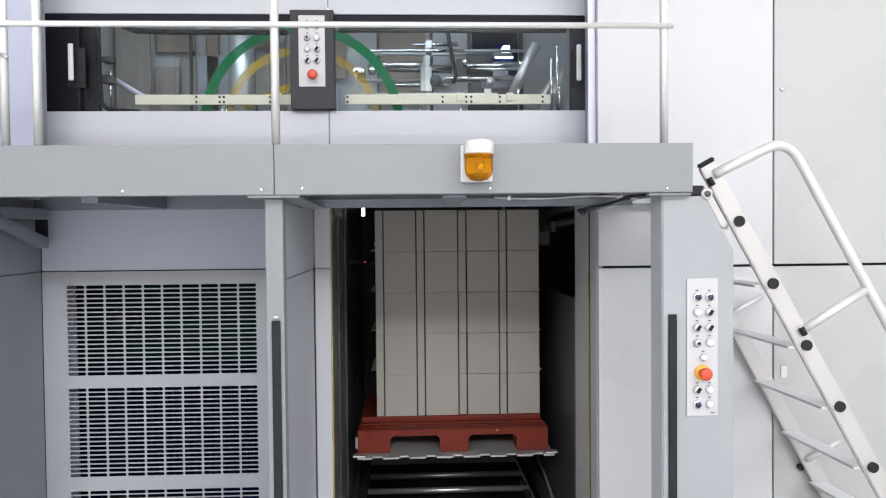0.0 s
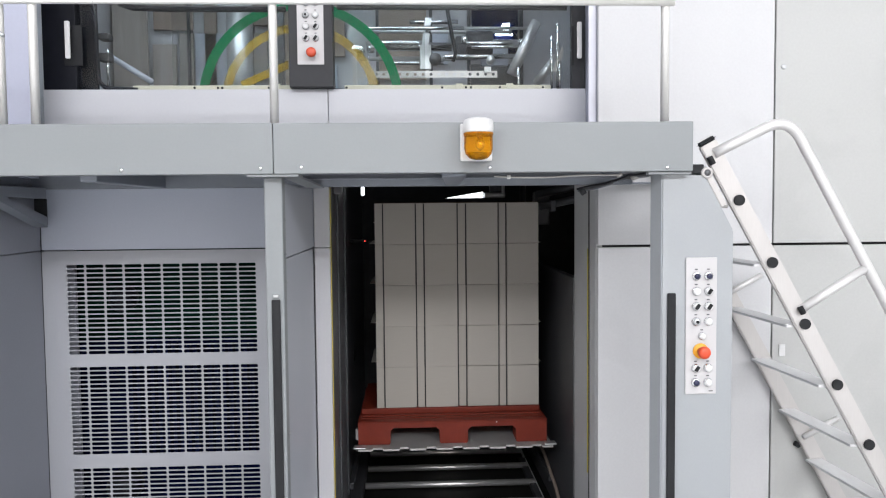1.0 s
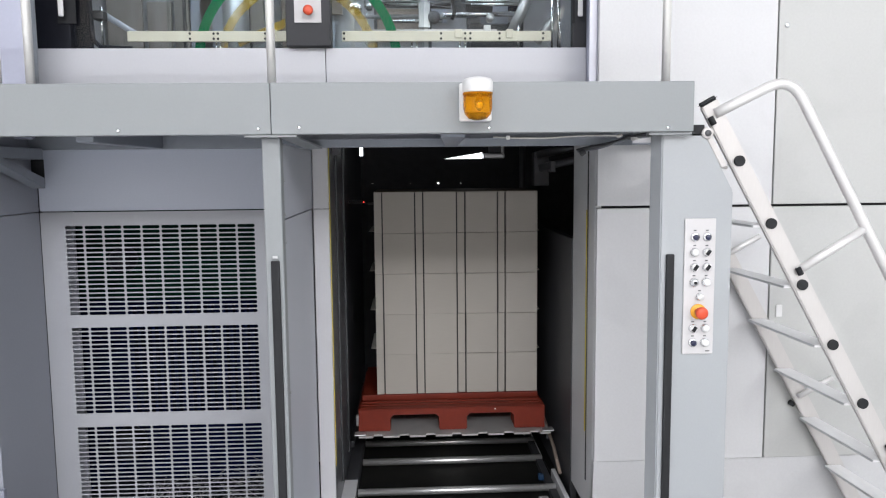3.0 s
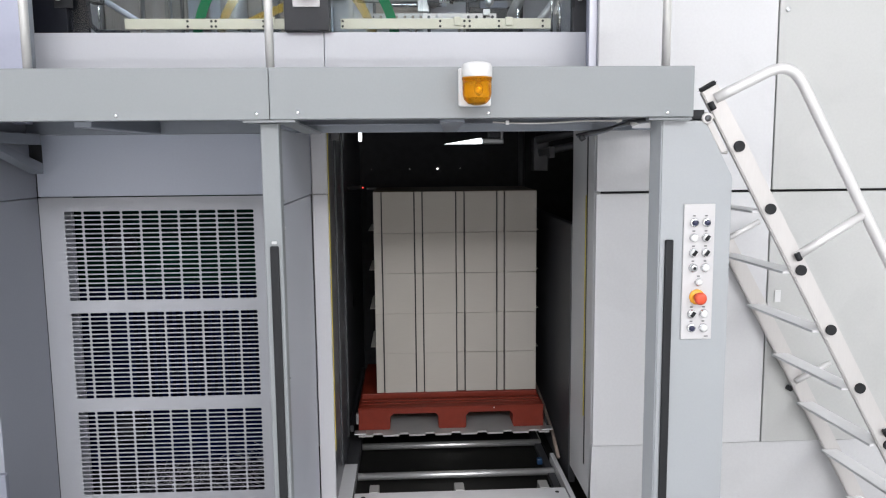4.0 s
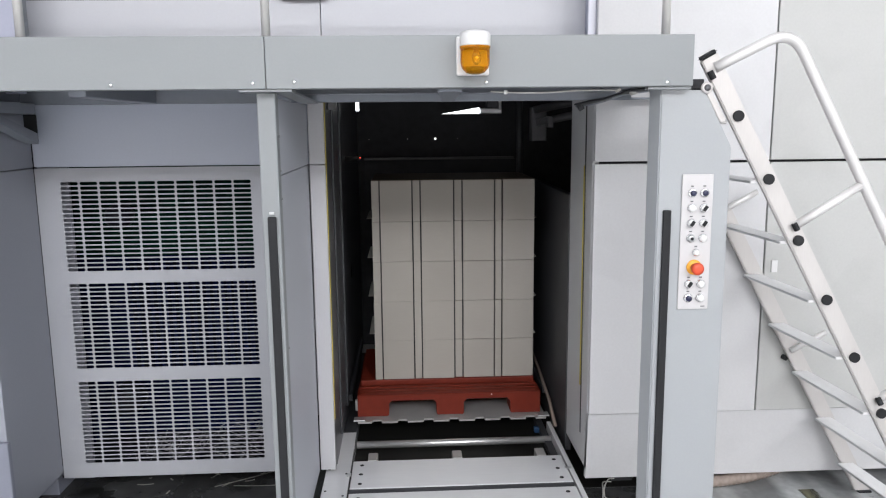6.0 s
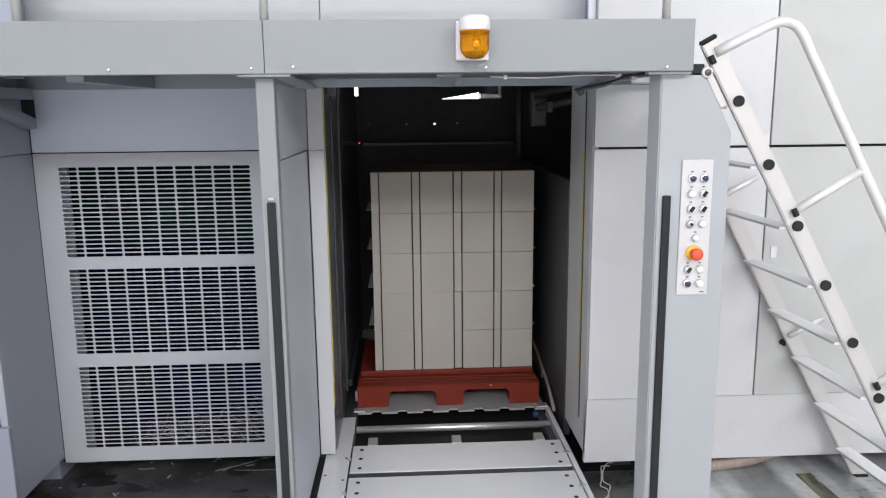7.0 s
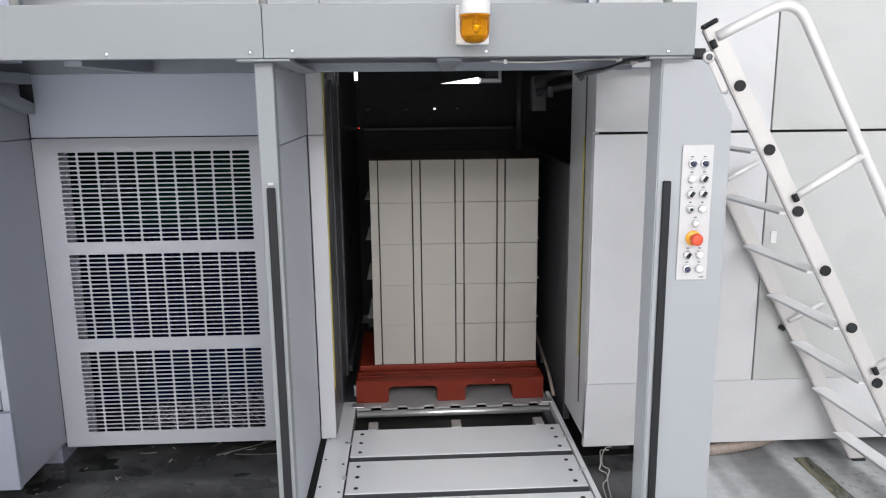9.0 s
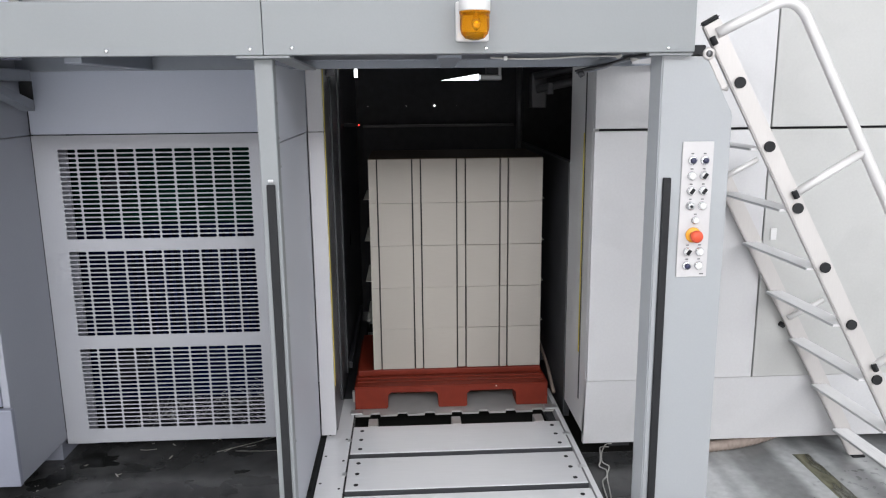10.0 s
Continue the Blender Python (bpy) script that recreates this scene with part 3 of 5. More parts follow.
def louvre_front():
    w = thing("vent_panel", (-1.1, LY, 0.1), "grey sheet panel with three blocks of slotted vents", "vent panel", "", "structure")
    part("upper_panel", box(-1.6555, -0.437, LY, LY + 0.03, SEAM + 0.0025, 1.95, 0.003), SHADE, w)
    # a grid of slots: three blocks of 20 rows and 10 columns
    x0, x1, z0, z1 = -1.6555, -0.6535, 0.103, SEAM - 0.0025
    hx0, hx1 = -1.552, -0.6975
    blocks = ((1.105, 1.520), (0.642, 1.052), (0.172, 0.582))
    b = bmesh.new()

    def cell(u0, u1, v0, v1, su0, su1, sv0, sv1):
        """One cell of sheet with a slot through it, ends rounded."""
        c = (sv1 - sv0) * 0.28
        hole = [(su0 + c, sv0), (su1 - c, sv0), (su1, sv0 + c), (su1, sv1 - c), (su1 - c, sv1), (su0 + c, sv1), (su0, sv1 - c), (su0, sv0 + c)]
        rim = [(u0, v0), (u1, v0), (u1, v1), (u0, v1)]
        f = [b.verts.new((x, LY, z)) for x, z in hole]
        k = [b.verts.new((x, LY + 0.0035, z)) for x, z in hole]
        r = [b.verts.new((x, LY, z)) for x, z in rim]
        for i in range(8):
            b.faces.new((f[i], f[(i + 1) % 8], k[(i + 1) % 8], k[i]))
        b.faces.new((r[0], r[1], f[1], f[0]))
        b.faces.new((r[1], f[2], f[1]))
        b.faces.new((r[1], r[2], f[3], f[2]))
        b.faces.new((r[2], f[4], f[3]))
        b.faces.new((r[2], r[3], f[5], f[4]))
        b.faces.new((r[3], f[6], f[5]))
        b.faces.new((r[3], r[0], f[7], f[6]))
        b.faces.new((r[0], f[0], f[7]))

    cw = (hx1 - hx0) / 10
    for v0, v1 in blocks:
        rh = (v1 - v0) / 20
        for i in range(10):
            for j in range(20):
                u, v = hx0 + i * cw, v0 + j * rh
                cell(u, u + cw, v, v + rh, u + 0.0036, u + cw - 0.0036, v + rh * 0.13, v + rh * 0.87)

    def quad(u0, u1, v0, v1):
        b.faces.new([b.verts.new((x, LY, z)) for x, z in ((u0, v0), (u1, v0), (u1, v1), (u0, v1))])

    quad(x0, hx0, z0, z1)
    quad(hx1, x1, z0, z1)
    levels = [z0] + [v for blk in reversed(blocks) for v in blk] + [z1]
    for v0, v1 in zip(levels[::2], levels[1::2]):
        quad(hx0, hx1, v0, v1)
    me = bpy.data.meshes.new("slotted_sheet")
    org = ORIGIN[w]
    for v in b.verts:
        v.co -= org
    b.to_mesh(me)
    b.free()
    me.materials.append(VENTPAINT)
    sheet = new("slotted_sheet", me)
    sheet.parent = w
    part("hem", box(x0, x1, LY + 0.004, LY + 0.03, z0 - 0.003, z0 + 0.02), VENTPAINT, w)
    part("hem", box(x1 - 0.002, x1 + 0.012, LY + 0.001, LY + 0.03, z0, z1), VENTPAINT, w)
    # the box behind the slots, its near-black colours standing for inner shade
    part("inner_back", box(-2.2, -0.55, 3.98, 4.0, 0.05, 1.085), INNERBLUE, w, "blue filter cloth, near-black for the shade in the box")
    part("inner_back", box(-2.2, -0.55, 3.98, 4.0, 1.087, 1.66), INNERGREEN, w, "green filter cloth, near-black for the shade in the box")
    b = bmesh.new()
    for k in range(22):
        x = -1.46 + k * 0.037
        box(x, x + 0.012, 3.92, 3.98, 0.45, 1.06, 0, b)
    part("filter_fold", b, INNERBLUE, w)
    part("inner_post", box(-1.70, -1.555, 3.54, 3.56, 0.05, 1.6, 0.003), SIDEPAINT, w)
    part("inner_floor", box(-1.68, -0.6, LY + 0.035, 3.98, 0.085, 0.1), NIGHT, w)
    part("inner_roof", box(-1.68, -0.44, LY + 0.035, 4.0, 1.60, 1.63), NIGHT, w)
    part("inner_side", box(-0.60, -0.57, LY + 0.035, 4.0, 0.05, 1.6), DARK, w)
    part("fan_motor", lathe([(0.05, -0.05), (0.06, -0.03), (0.06, 0.05), (0.03, 0.08)], (-1.40, 3.72, 1.33), 16, "y"), NIGHT, w, smooth=True)
    part("fan_motor", lathe([(0.07, -0.05), (0.08, -0.03), (0.08, 0.05), (0.04, 0.08)], (-1.42, 3.72, 0.40), 16, "y"), NIGHT, w, smooth=True)
    # narrow front strip between the side screen and the tunnel
    part("strip_panel", box(-0.434, -0.362, LY, LY + 0.03, SEAM + 0.001, 1.86, 0.004), STRIPPAINT, w)
    part("strip_panel", box(-0.434, -0.362, LY, LY + 0.03, 0.1, SEAM - 0.001, 0.004), STRIPPAINT, w)


louvre_front()


def left_block():
    w = thing("side_cabinet", (-2.0, 3.2, 0.13), "grey sheet-metal side cabinet with a proud plinth", "cabinet", "", "structure")
    x = -1.657
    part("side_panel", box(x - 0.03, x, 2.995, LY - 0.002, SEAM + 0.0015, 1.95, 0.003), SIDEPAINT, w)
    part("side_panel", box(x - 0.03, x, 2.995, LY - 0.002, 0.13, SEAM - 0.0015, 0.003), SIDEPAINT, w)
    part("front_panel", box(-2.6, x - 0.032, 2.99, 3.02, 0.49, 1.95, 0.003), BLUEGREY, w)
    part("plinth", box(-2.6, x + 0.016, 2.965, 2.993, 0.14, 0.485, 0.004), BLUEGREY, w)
    part("body", box(-2.58, x - 0.034, 3.03, LY + 0.3, 0.13, 1.94), CHARCOAL, w)
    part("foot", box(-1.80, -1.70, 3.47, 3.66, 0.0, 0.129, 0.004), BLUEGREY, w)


left_block()


def outer_shell():
    """Plain sheets that close the machine at its back, top and ends."""
    w = thing("machine_shell", (0.5, 4.8, 0), "plain pale grey sheet shell of the machine", "machine casing", "", "structure")
    part("roof_sheet", box(-4.5, 5.5, FY + 0.06, 6.4, 4.605, 4.63), LIGHT, w)
    part("back_sheet", box(-4.5, 5.5, 6.37, 6.4, 0.1, 4.6), LIGHT, w)
    part("end_sheet", box(-4.53, -4.5, FY, 6.4, 0.1, 4.6), LIGHT, w)
    part("end_sheet", box(5.5, 5.53, FY, 6.4, 0.1, 4.6), LIGHT, w)
    part("low_front", box(-4.5, -2.62, FY, FY + 0.03, 0.1, 1.895), LIGHT, w)


outer_shell()


# ---- platform over the tunnel ----
def platform():
    p = thing("platform", (-0.2, 2.9, 1.865), "grey steel maintenance platform with a deep front fascia", "platform")
    B = 2.55
    part("fascia", box(-3.2, -0.4545, B, B + 0.045, 1.876, 2.047, 0.003), GREY, p)
    part("fascia", box(-0.4525, 0.986, B, B + 0.045, 1.876, 2.047, 0.003), GREY, p)
    part("deck", box(-3.2, 0.985, B + 0.046, 3.49, 2.0, 2.035), SOFFIT, p, "grey steel deck plate, coloured for its shaded underside")
    part("end_plate", box(0.955, 0.985, B + 0.046, 3.26, 1.876, 2.0, 0.002), GREY, p)
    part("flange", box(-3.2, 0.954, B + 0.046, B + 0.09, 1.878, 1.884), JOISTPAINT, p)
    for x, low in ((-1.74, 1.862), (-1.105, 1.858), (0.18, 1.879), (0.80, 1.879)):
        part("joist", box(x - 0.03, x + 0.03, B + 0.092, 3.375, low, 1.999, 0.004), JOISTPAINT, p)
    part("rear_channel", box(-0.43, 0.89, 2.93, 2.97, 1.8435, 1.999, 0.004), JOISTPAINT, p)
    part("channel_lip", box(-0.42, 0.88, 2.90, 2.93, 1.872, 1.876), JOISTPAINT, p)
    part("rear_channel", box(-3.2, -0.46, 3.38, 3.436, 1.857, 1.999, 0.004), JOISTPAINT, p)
    b = prism([(-0.438, 2.60), (-0.379, 2.60), (-0.327, 2.926), (-0.386, 2.926)], "z", 1.868, 1.876)
    for v in b.verts:
        v.co.z -= 0.030 * (v.co.y - 2.60) / 0.326
    part("mitre", b, GREY, p)
    b = prism([(0.118, 2.615), (0.203, 2.615), (0.191, 2.928), (0.151, 2.928)], "z", 1.866, 1.876)
    for v in b.verts:
        v.co.z -= 0.024 * (v.co.y - 2.615) / 0.313
    part("knee_brace", b, JOISTPAINT, p)
    # bracket against the side cabinet
    b = prism([(2.75, 1.86), (2.83, 1.86), (3.33, 1.735), (3.33, 1.69)], "x", -1.627, -1.572)
    part("side_brace", b, JOISTPAINT, p)
    part("side_channel", box(-1.648, -1.572, B + 0.1, 3.33, 1.815, 1.862, 0.004), JOISTPAINT, p)
    part("end_cap", box(-1.627, -1.574, 3.331, 3.336, 1.70, 1.815), BLACK, p)
    for x, z in ((-0.956, 1.892), (-0.496, 1.895), (-0.360, 1.898), (0.279, 1.893), (0.895, 1.889)):
        part("screw", lathe([(0.0065, 0), (0.0065, 0.003), (0.0035, 0.005)], (x, B, z), 10, "y"), CHROME, p, smooth=True)
    part("joint_clip", box(0.988, 1.045, 2.60, 2.66, 1.860, 1.902, 0.004), BLACK, p, "black rubber buffer")
    # cables under the fascia
    pts = [(0.30 + 0.044 * i, 2.60 + 0.008 * math.sin(i * 1.7), 1.863 - 0.004 * math.sin(i * 0.62 - 0.4)) for i in range(11)]
    part("cable", tube(pts, 0.0028, 6), CABLE, p, "thin grey cable", True)
    part("cable_clip", box(0.345, 0.357, 2.595, 2.607, 1.855, 1.869, 0.002), WHITE, p)
    run = ((0.690, 2.99, 1.828), (0.732, 2.92, 1.836), (0.770, 2.86, 1.846), (0.796, 2.80, 1.855), (0.821, 2.72, 1.865), (0.857, 2.64, 1.872))
    part("cable", tube(run, 0.0075, 8), PIPESTEEL, p, "dark cable bundle", True)
    part("cable", tube([(x + 0.012 * math.sin(i * 1.4), y + 0.02, z - 0.006) for i, (x, y, z) in enumerate(run)], 0.005, 6), JOISTPAINT, p, "dark cable bundle", True)
    part("cable", tube([(x - 0.014, y - 0.02, z + 0.004 * math.sin(i * 2.1)) for i, (x, y, z) in enumerate(run)], 0.004, 6), CHARCOAL, p, "dark cable bundle", True)
    part("cable_plug", rod((0.822, 2.715, 1.860), (0.838, 2.69, 1.866), 0.009, 10), CABLE, p, "pale grey plug", True)
    part("cable_plug", rod((0.735, 2.606, 1.862), (0.752, 2.606, 1.870), 0.006, 8), CABLE, p, "pale grey plug", True)
    part("cable_gland", rod((0.688, 2.96, 1.812), (0.705, 2.96, 1.822), 0.013, 10), DARKPANEL, p, "", True)
    part("head_angle", box(0.86, 1.12, 3.20, 3.262, 1.854, 1.862, 0.002), JOISTPAINT, p)
    part("head_ledge", box(0.835, 0.985, B + 0.012, B + 0.048, 1.866, 1.8755, 0.001), GREY, p)


platform()


def handrail():
    h = thing("guard_rail", (-0.2, 2.65, 2.04), "polished stainless tubular guard rail on the platform edge", "railing")
    for x in (-1.277, -0.463, 0.919):
        part("post", rod((x, 2.65, 2.036), (x, 2.65, 3.12), 0.0150, 16), RAILWHITE, h, smooth=True)
    part("mid_rail", tube([(-3.0, 2.63, 2.471), (0.945, 2.63, 2.471)], 0.0105, 14), RAILWHITE, h, smooth=True)
    part("top_rail", tube([(-3.0, 2.65, 3.13), (0.945, 2.65, 3.13)], 0.0185, 14), RAILWHITE, h, smooth=True)
    g = thing("rail_gate", (-1.39, 2.66, 2.04), "polished stainless gate post with a small latch", "railing")
    part("post", rod((-1.392, 2.66, 2.036), (-1.392, 2.66, 3.12), 0.0140, 16), RAILWHITE, g, smooth=True)
    part("latch", tube([(-1.40, 2.64, 2.372), (-1.375, 2.625, 2.362), (-1.36, 2.62, 2.352)], 0.007, 8), STEEL, g, "small steel latch", True)


handrail()


def legs():
    l = thing("steel_column", (-0.465, 2.63, 0), "slim grey steel leg with a black safety strip", "support")
    part("leg", box(-0.497, -0.434, 2.60, 2.66, 0, 1.867, 0.005), GREY, l)
    part("head_plate", box(-0.545, -0.37, 2.556, 2.66, 1.867, 1.875, 0.001), GREY, l)
    part("safety_strip", box(-0.477, -0.447, 2.588, 2.5995, 0.03, 1.445, 0.004), BLACK, l, "black rubber safety strip")
    part("clip", box(-0.471, -0.453, 2.592, 2.5995, 1.452, 1.462, 0.002), STEEL, l)
    s = thing("side_screen", (-0.44, 3.05, 0.1), "grey sheet-metal side screen behind the platform leg", "panel")
    part("upper_sheet", box(-0.462, -0.438, 2.664, LY - 0.003, SEAM + 0.002, 1.85, 0.003), SCREENPAINT, s)
    part("lower_sheet", box(-0.462, -0.438, 2.664, LY - 0.003, 0.1, SEAM - 0.002, 0.003), SCREENPAINT, s)
    for z in (1.72, 1.60, 1.50, 0.95, 0.45):
        part("rivet", rod((-0.438, 2.675, z), (-0.434, 2.675, z), 0.005, 8), STEEL, s)
    r = thing("control_column", (1.02, 2.65, 0), "broad grey steel column with a chamfered shoulder", "column")
    outline = [(0.893, 0), (1.153, 0), (1.153, 1.668), (1.043, 1.875), (0.893, 1.875)]
    b = prism(outline, "y", 2.60, 2.722)
    bmesh.ops.bevel(b, geom=[e for e in b.edges], offset=0.005, segments=2, affect="EDGES")
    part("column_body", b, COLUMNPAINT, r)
    # added angled face that lets the column's side catch more light
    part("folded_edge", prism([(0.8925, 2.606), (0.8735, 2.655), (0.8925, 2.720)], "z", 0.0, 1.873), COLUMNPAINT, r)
    part("safety_strip", box(0.914, 0.944, 2.588, 2.5995, 0.03, 1.447, 0.004), BLACK, r, "black rubber safety strip")


legs()


def button(parent, x, y, z, style, r=0.0158):
    """A push button, key switch or selector on a plate that faces the hall."""
    bez = part("bezel", lathe([(r, 0), (r, 0.004), (r * 0.92, 0.009), (r * 0.60, 0.009)], (x, y, z), 18, "y"), CHROME, parent, "chromed bezel", True)
    core = r * (0.66 if style in ("dark", "blue") else 0.84)
    m = {"white": WHITE, "dark": NAVY, "blue": NAVY, "key": STEEL, "turn": BLACK}[style]
    part("cap", lathe([(core, 0.007), (core, 0.014), (core * 0.7, 0.017)], (x, y, z), 18, "y"), WHITE if style == "turn" else m, bez, "", True)
    if style == "turn":
        b = box(-0.0055, 0.0055, -0.024, -0.012, -r * 0.66, r * 0.66, 0.002)
        bmesh.ops.transform(b, matrix=Matrix.Translation((x, y, z)) @ Matrix.Rotation(radians(35), 4, "Y"), verts=b.verts)
        part("knob", b, BLACK, bez, "black turn knob")
    if style == "key":
        part("barrel", lathe([(r * 0.35, 0.01), (r * 0.35, 0.021)], (x, y, z), 12, "y"), BLACK, bez)
    part("legend", box(x - 0.005, x + 0.005, y - 0.0012, y - 0.0002, z + r + 0.006, z + r + 0.010), PIPESTEEL, parent)


def estop(parent, x, y, z, ring=True):
    if ring:
        part("stop_ring", lathe([(0.0275, 0), (0.0275, 0.004), (0.026, 0.006)], (x, y, z), 28, "y"), YELLOW, parent, "yellow ring", True)
    s = part("stop_button", lathe([(0.014, 0.004), (0.014, 0.026), (0.0215, 0.030), (0.0225, 0.040), (0.019, 0.047), (0.010, 0.050)], (x, y, z), 28, "y"), RED, parent, "red mushroom button", True)


def control_panels():
    y = 2.5995
    c = thing("control_panel", (1.03, y, 1.33), "pale control plate with push buttons and a red emergency stop", "control panel")
    part("plate", box(0.980, 1.0925, y - 0.006, y - 0.0002, 1.083, 1.573, 0.002), PLATE, c)
    y -= 0.006
    ca, cb = 1.0165, 1.0605
    rows = [(1.507, "dark", "dark"), (1.453, "white", "turn"), (1.399, "turn", "turn"), (1.345, "key", "white"), (1.178, "turn", "white"), (1.126, "blue", "white")]
    for z, a, b in rows:
        button(c, ca, y, z, a)
        button(c, cb, y, z, b)
    button(c, 1.038, y, 1.293, "white", 0.0135)
    estop(c, 1.034, y, 1.239)
    part("fine_print", box(1.065, 1.08, y - 0.0012, y - 0.0002, 1.0925, 1.0955), CHARCOAL, c)
    d = thing("upper_control_box", (-0.435, 3.45, 2.55), "black control box with a pale button plate between the windows", "control panel")
    part("box_body", box(-0.534, -0.335, 3.455, 3.55, 2.313, 2.765, 0.004), CHARCOAL, d)
    yy = 3.4548
    part("plate", box(-0.4945, -0.3745, yy - 0.006, yy - 0.0002, 2.414, 2.738, 0.002), PLATE, d)
    yy -= 0.006
    for z, a, b in [(2.690, "turn", "white"), (2.634, "key", "white"), (2.583, "white", "turn"), (2.531, "turn", "turn")]:
        button(d, -0.454, yy, z, a)
        button(d, -0.411, yy, z, b)
    estop(d, -0.428, yy, 2.462, False)


control_panels()


def beacon():
    c = thing("warning_beacon", (0.232, 2.50, 1.91), "amber warning beacon with a white cap on a white bracket", "warning light")
    part("bracket", box(0.177, 0.286, 2.528, 2.5495, 1.914, 2.040, 0.006), WHITE, c)
    x, y = 0.234, 2.475
    part("cap", lathe([(0.049, 2.003), (0.050, 2.007), (0.050, 2.038), (0.044, 2.047), (0.028, 2.052), (0.0, 2.053)][:-1], (x, y, 0), 32), WHITE, c, "white cap", True)
    part("lens", lathe([(0.012, 1.914), (0.030, 1.919), (0.043, 1.933), (0.0475, 1.950), (0.0475, 1.995), (0.0495, 1.995), (0.0495, 2.0025)], (x, y, 0), 32), AMBER, c, "amber plastic lens", True)
    part("lamp", lathe([(0.004, 1.945), (0.012, 1.955), (0.014, 1.972), (0.009, 1.986), (0.006, 2.004)], (x + 0.003, y - 0.012, 0), 14), CHROME, c, "reflector lamp", True)
    part("reflector", box(x - 0.030, x + 0.030, y + 0.012, y + 0.016, 1.945, 2.000, 0.001), WHITE, c, "pale reflector plate")
    part("lamp_base", rod((x, y, 1.922), (x, y, 1.940), 0.024, 20), DARKPANEL, c, smooth=True)
    part("arm", box(x - 0.02, x + 0.02, y + 0.03, 2.53, 2.010, 2.040), WHITE, c)


beacon()

# ---- aluminium ladder ----
def ladder():
    l = thing("ladder", (2.17, 2.97, 0), "leaning aluminium platform ladder with a tubular handrail", "ladder")
    k = 0.5516
    u = Vector((k, 0, -1)).normalized()
    n = Vector((1, 0, k)).normalized()

    def rail(y, top, w=0.066, d=0.025, dx=0.0):
        p0 = Vector((1.21 + dx - (top - 1.775) * k, y, top))
        p1 = Vector((1.21 + dx + 1.755 * k, y, 0.02))
        b = bmesh.new()
        vs = []
        for p in (p0, p1):
            for a, c in ((-w / 2, -d / 2), (w / 2, -d / 2), (w / 2, d / 2), (-w / 2, d / 2)):
                q = p + n * a + Vector((0, c, 0))
                if p is p1:
                    q = q + u * ((q.z - 0.012) / -u.z)
                vs.append(b.verts.new(q))
        for q in ((0, 1, 2, 3), (7, 6, 5, 4), (0, 4, 5, 1), (1, 5, 6, 2), (2, 6, 7, 3), (3, 7, 4, 0)):
            b.faces.new([vs[i] for i in q])
        bmesh.ops.bevel(b, geom=b.edges[:], offset=0.004, segments=2, affect="EDGES")
        ob = part("side_rail", b, ALU, l)
        e = p0 - u * 0.006
        cap = bmesh.new()
        bmesh.ops.create_cube(cap, size=1, matrix=Matrix.Translation(e) @ Matrix(((n.x, 0, u.x, 0), (0, 1, 0, 0), (n.z, 0, u.z, 0), (0, 0, 0, 1))) @ Matrix.Diagonal((w + 0.006, d + 0.012, 0.016, 1)))
        bmesh.ops.bevel(cap, geom=cap.edges[:], offset=0.0078, segments=3, affect="EDGES")
        part("end_cap", cap, BLACK, ob, "black plastic end cap")
        f = Vector((1.21 + dx + 1.775 * k, y, 0))
        part("foot", box(f.x - 0.028, f.x + 0.034, y - 0.02, y + 0.02, 0.0, 0.0115, 0.003), BLACK, ob, "black rubber foot")
        return ob

    near = rail(2.70, 1.985)
    far = rail(3.235, 1.985, dx=-0.024)
    SKEW = 0.024 / 0.535  # the far stile stands a little nearer to the platform
    step_mesh = None
    for i in range(8):
        z = 1.775 - 0.2303 * i
        x = 1.21 + (1.775 - z) * k
        if step_mesh is None:
            b = box(-0.052, 0.022, 2.714, 3.221, 0.003, 0.014, 0.002)
            for gx in (-0.034, -0.017, 0.0):
                box(gx - 0.004, gx + 0.004, 2.716, 3.219, 0.0141, 0.0147, 0, b)
            for v in b.verts:
                v.co.x -= (v.co.y - 2.70) * SKEW
            bmesh.ops.translate(b, verts=b.verts, vec=ORIGIN[l])
            first = part("step", b, TREAD, l)
            step_mesh = first.data
            ob = first
        else:
            ob = new("step", step_mesh)
            ob.parent = l
        ob.location = Vector((x - ORIGIN[l].x, -ORIGIN[l].y, z - 0.02 - ORIGIN[l].z))
        # thin strip added to draw the lip of the tread that lies in shade
        b = box(x - 0.0555, x - 0.0525, 2.716, 3.219, z - 0.0165, z - 0.0085)
        for v in b.verts:
            v.co.x -= (v.co.y - 2.70) * SKEW
        part("step_edge", b, STEEL, l, "added strip for the step's shaded lip")
        part("bolt_cap", rod((x, 2.688, z), (x, 2.678, z), 0.020, 20), BLACK, near, "round black bolt cap")
    # handrail of the near side
    off = 0.308
    base = Vector((1.116, 2.69, 1.946))

    def on(z, a, y=2.69):
        return Vector((1.21 + (1.775 - z) * k, y, z)) + n * a

    # two straight runs joined by a round bend
    d1 = Vector((0.90, 0, 0.437)).normalized()
    q0 = on(1.7, off)
    det = d1.x * -u.z + u.x * d1.z
    s = ((q0.x - base.x) * -u.z + u.x * (q0.z - base.z)) / det
    corner = base + d1 * s
    cut = 0.100
    a0, a1 = corner - d1 * cut, corner + u * cut
    pts = [base, base + d1 * (s * 0.4)]
    for i in range(11):
        t = i / 10
        pts.append(a0 * (1 - t) ** 2 + corner * 2 * t * (1 - t) + a1 * t * t)
    pts += [on(z, off) for z in (1.6, 1.3, 1.0, 0.62)]
    part("handrail", tube(pts, 0.0195, 16), RAILALU, l, "bent aluminium handrail", True)
    lift = Vector((0, -0.014, 0))
    for z in (1.362, 0.672):
        a, c = on(z, 0.01), on(z + 0.012, off)
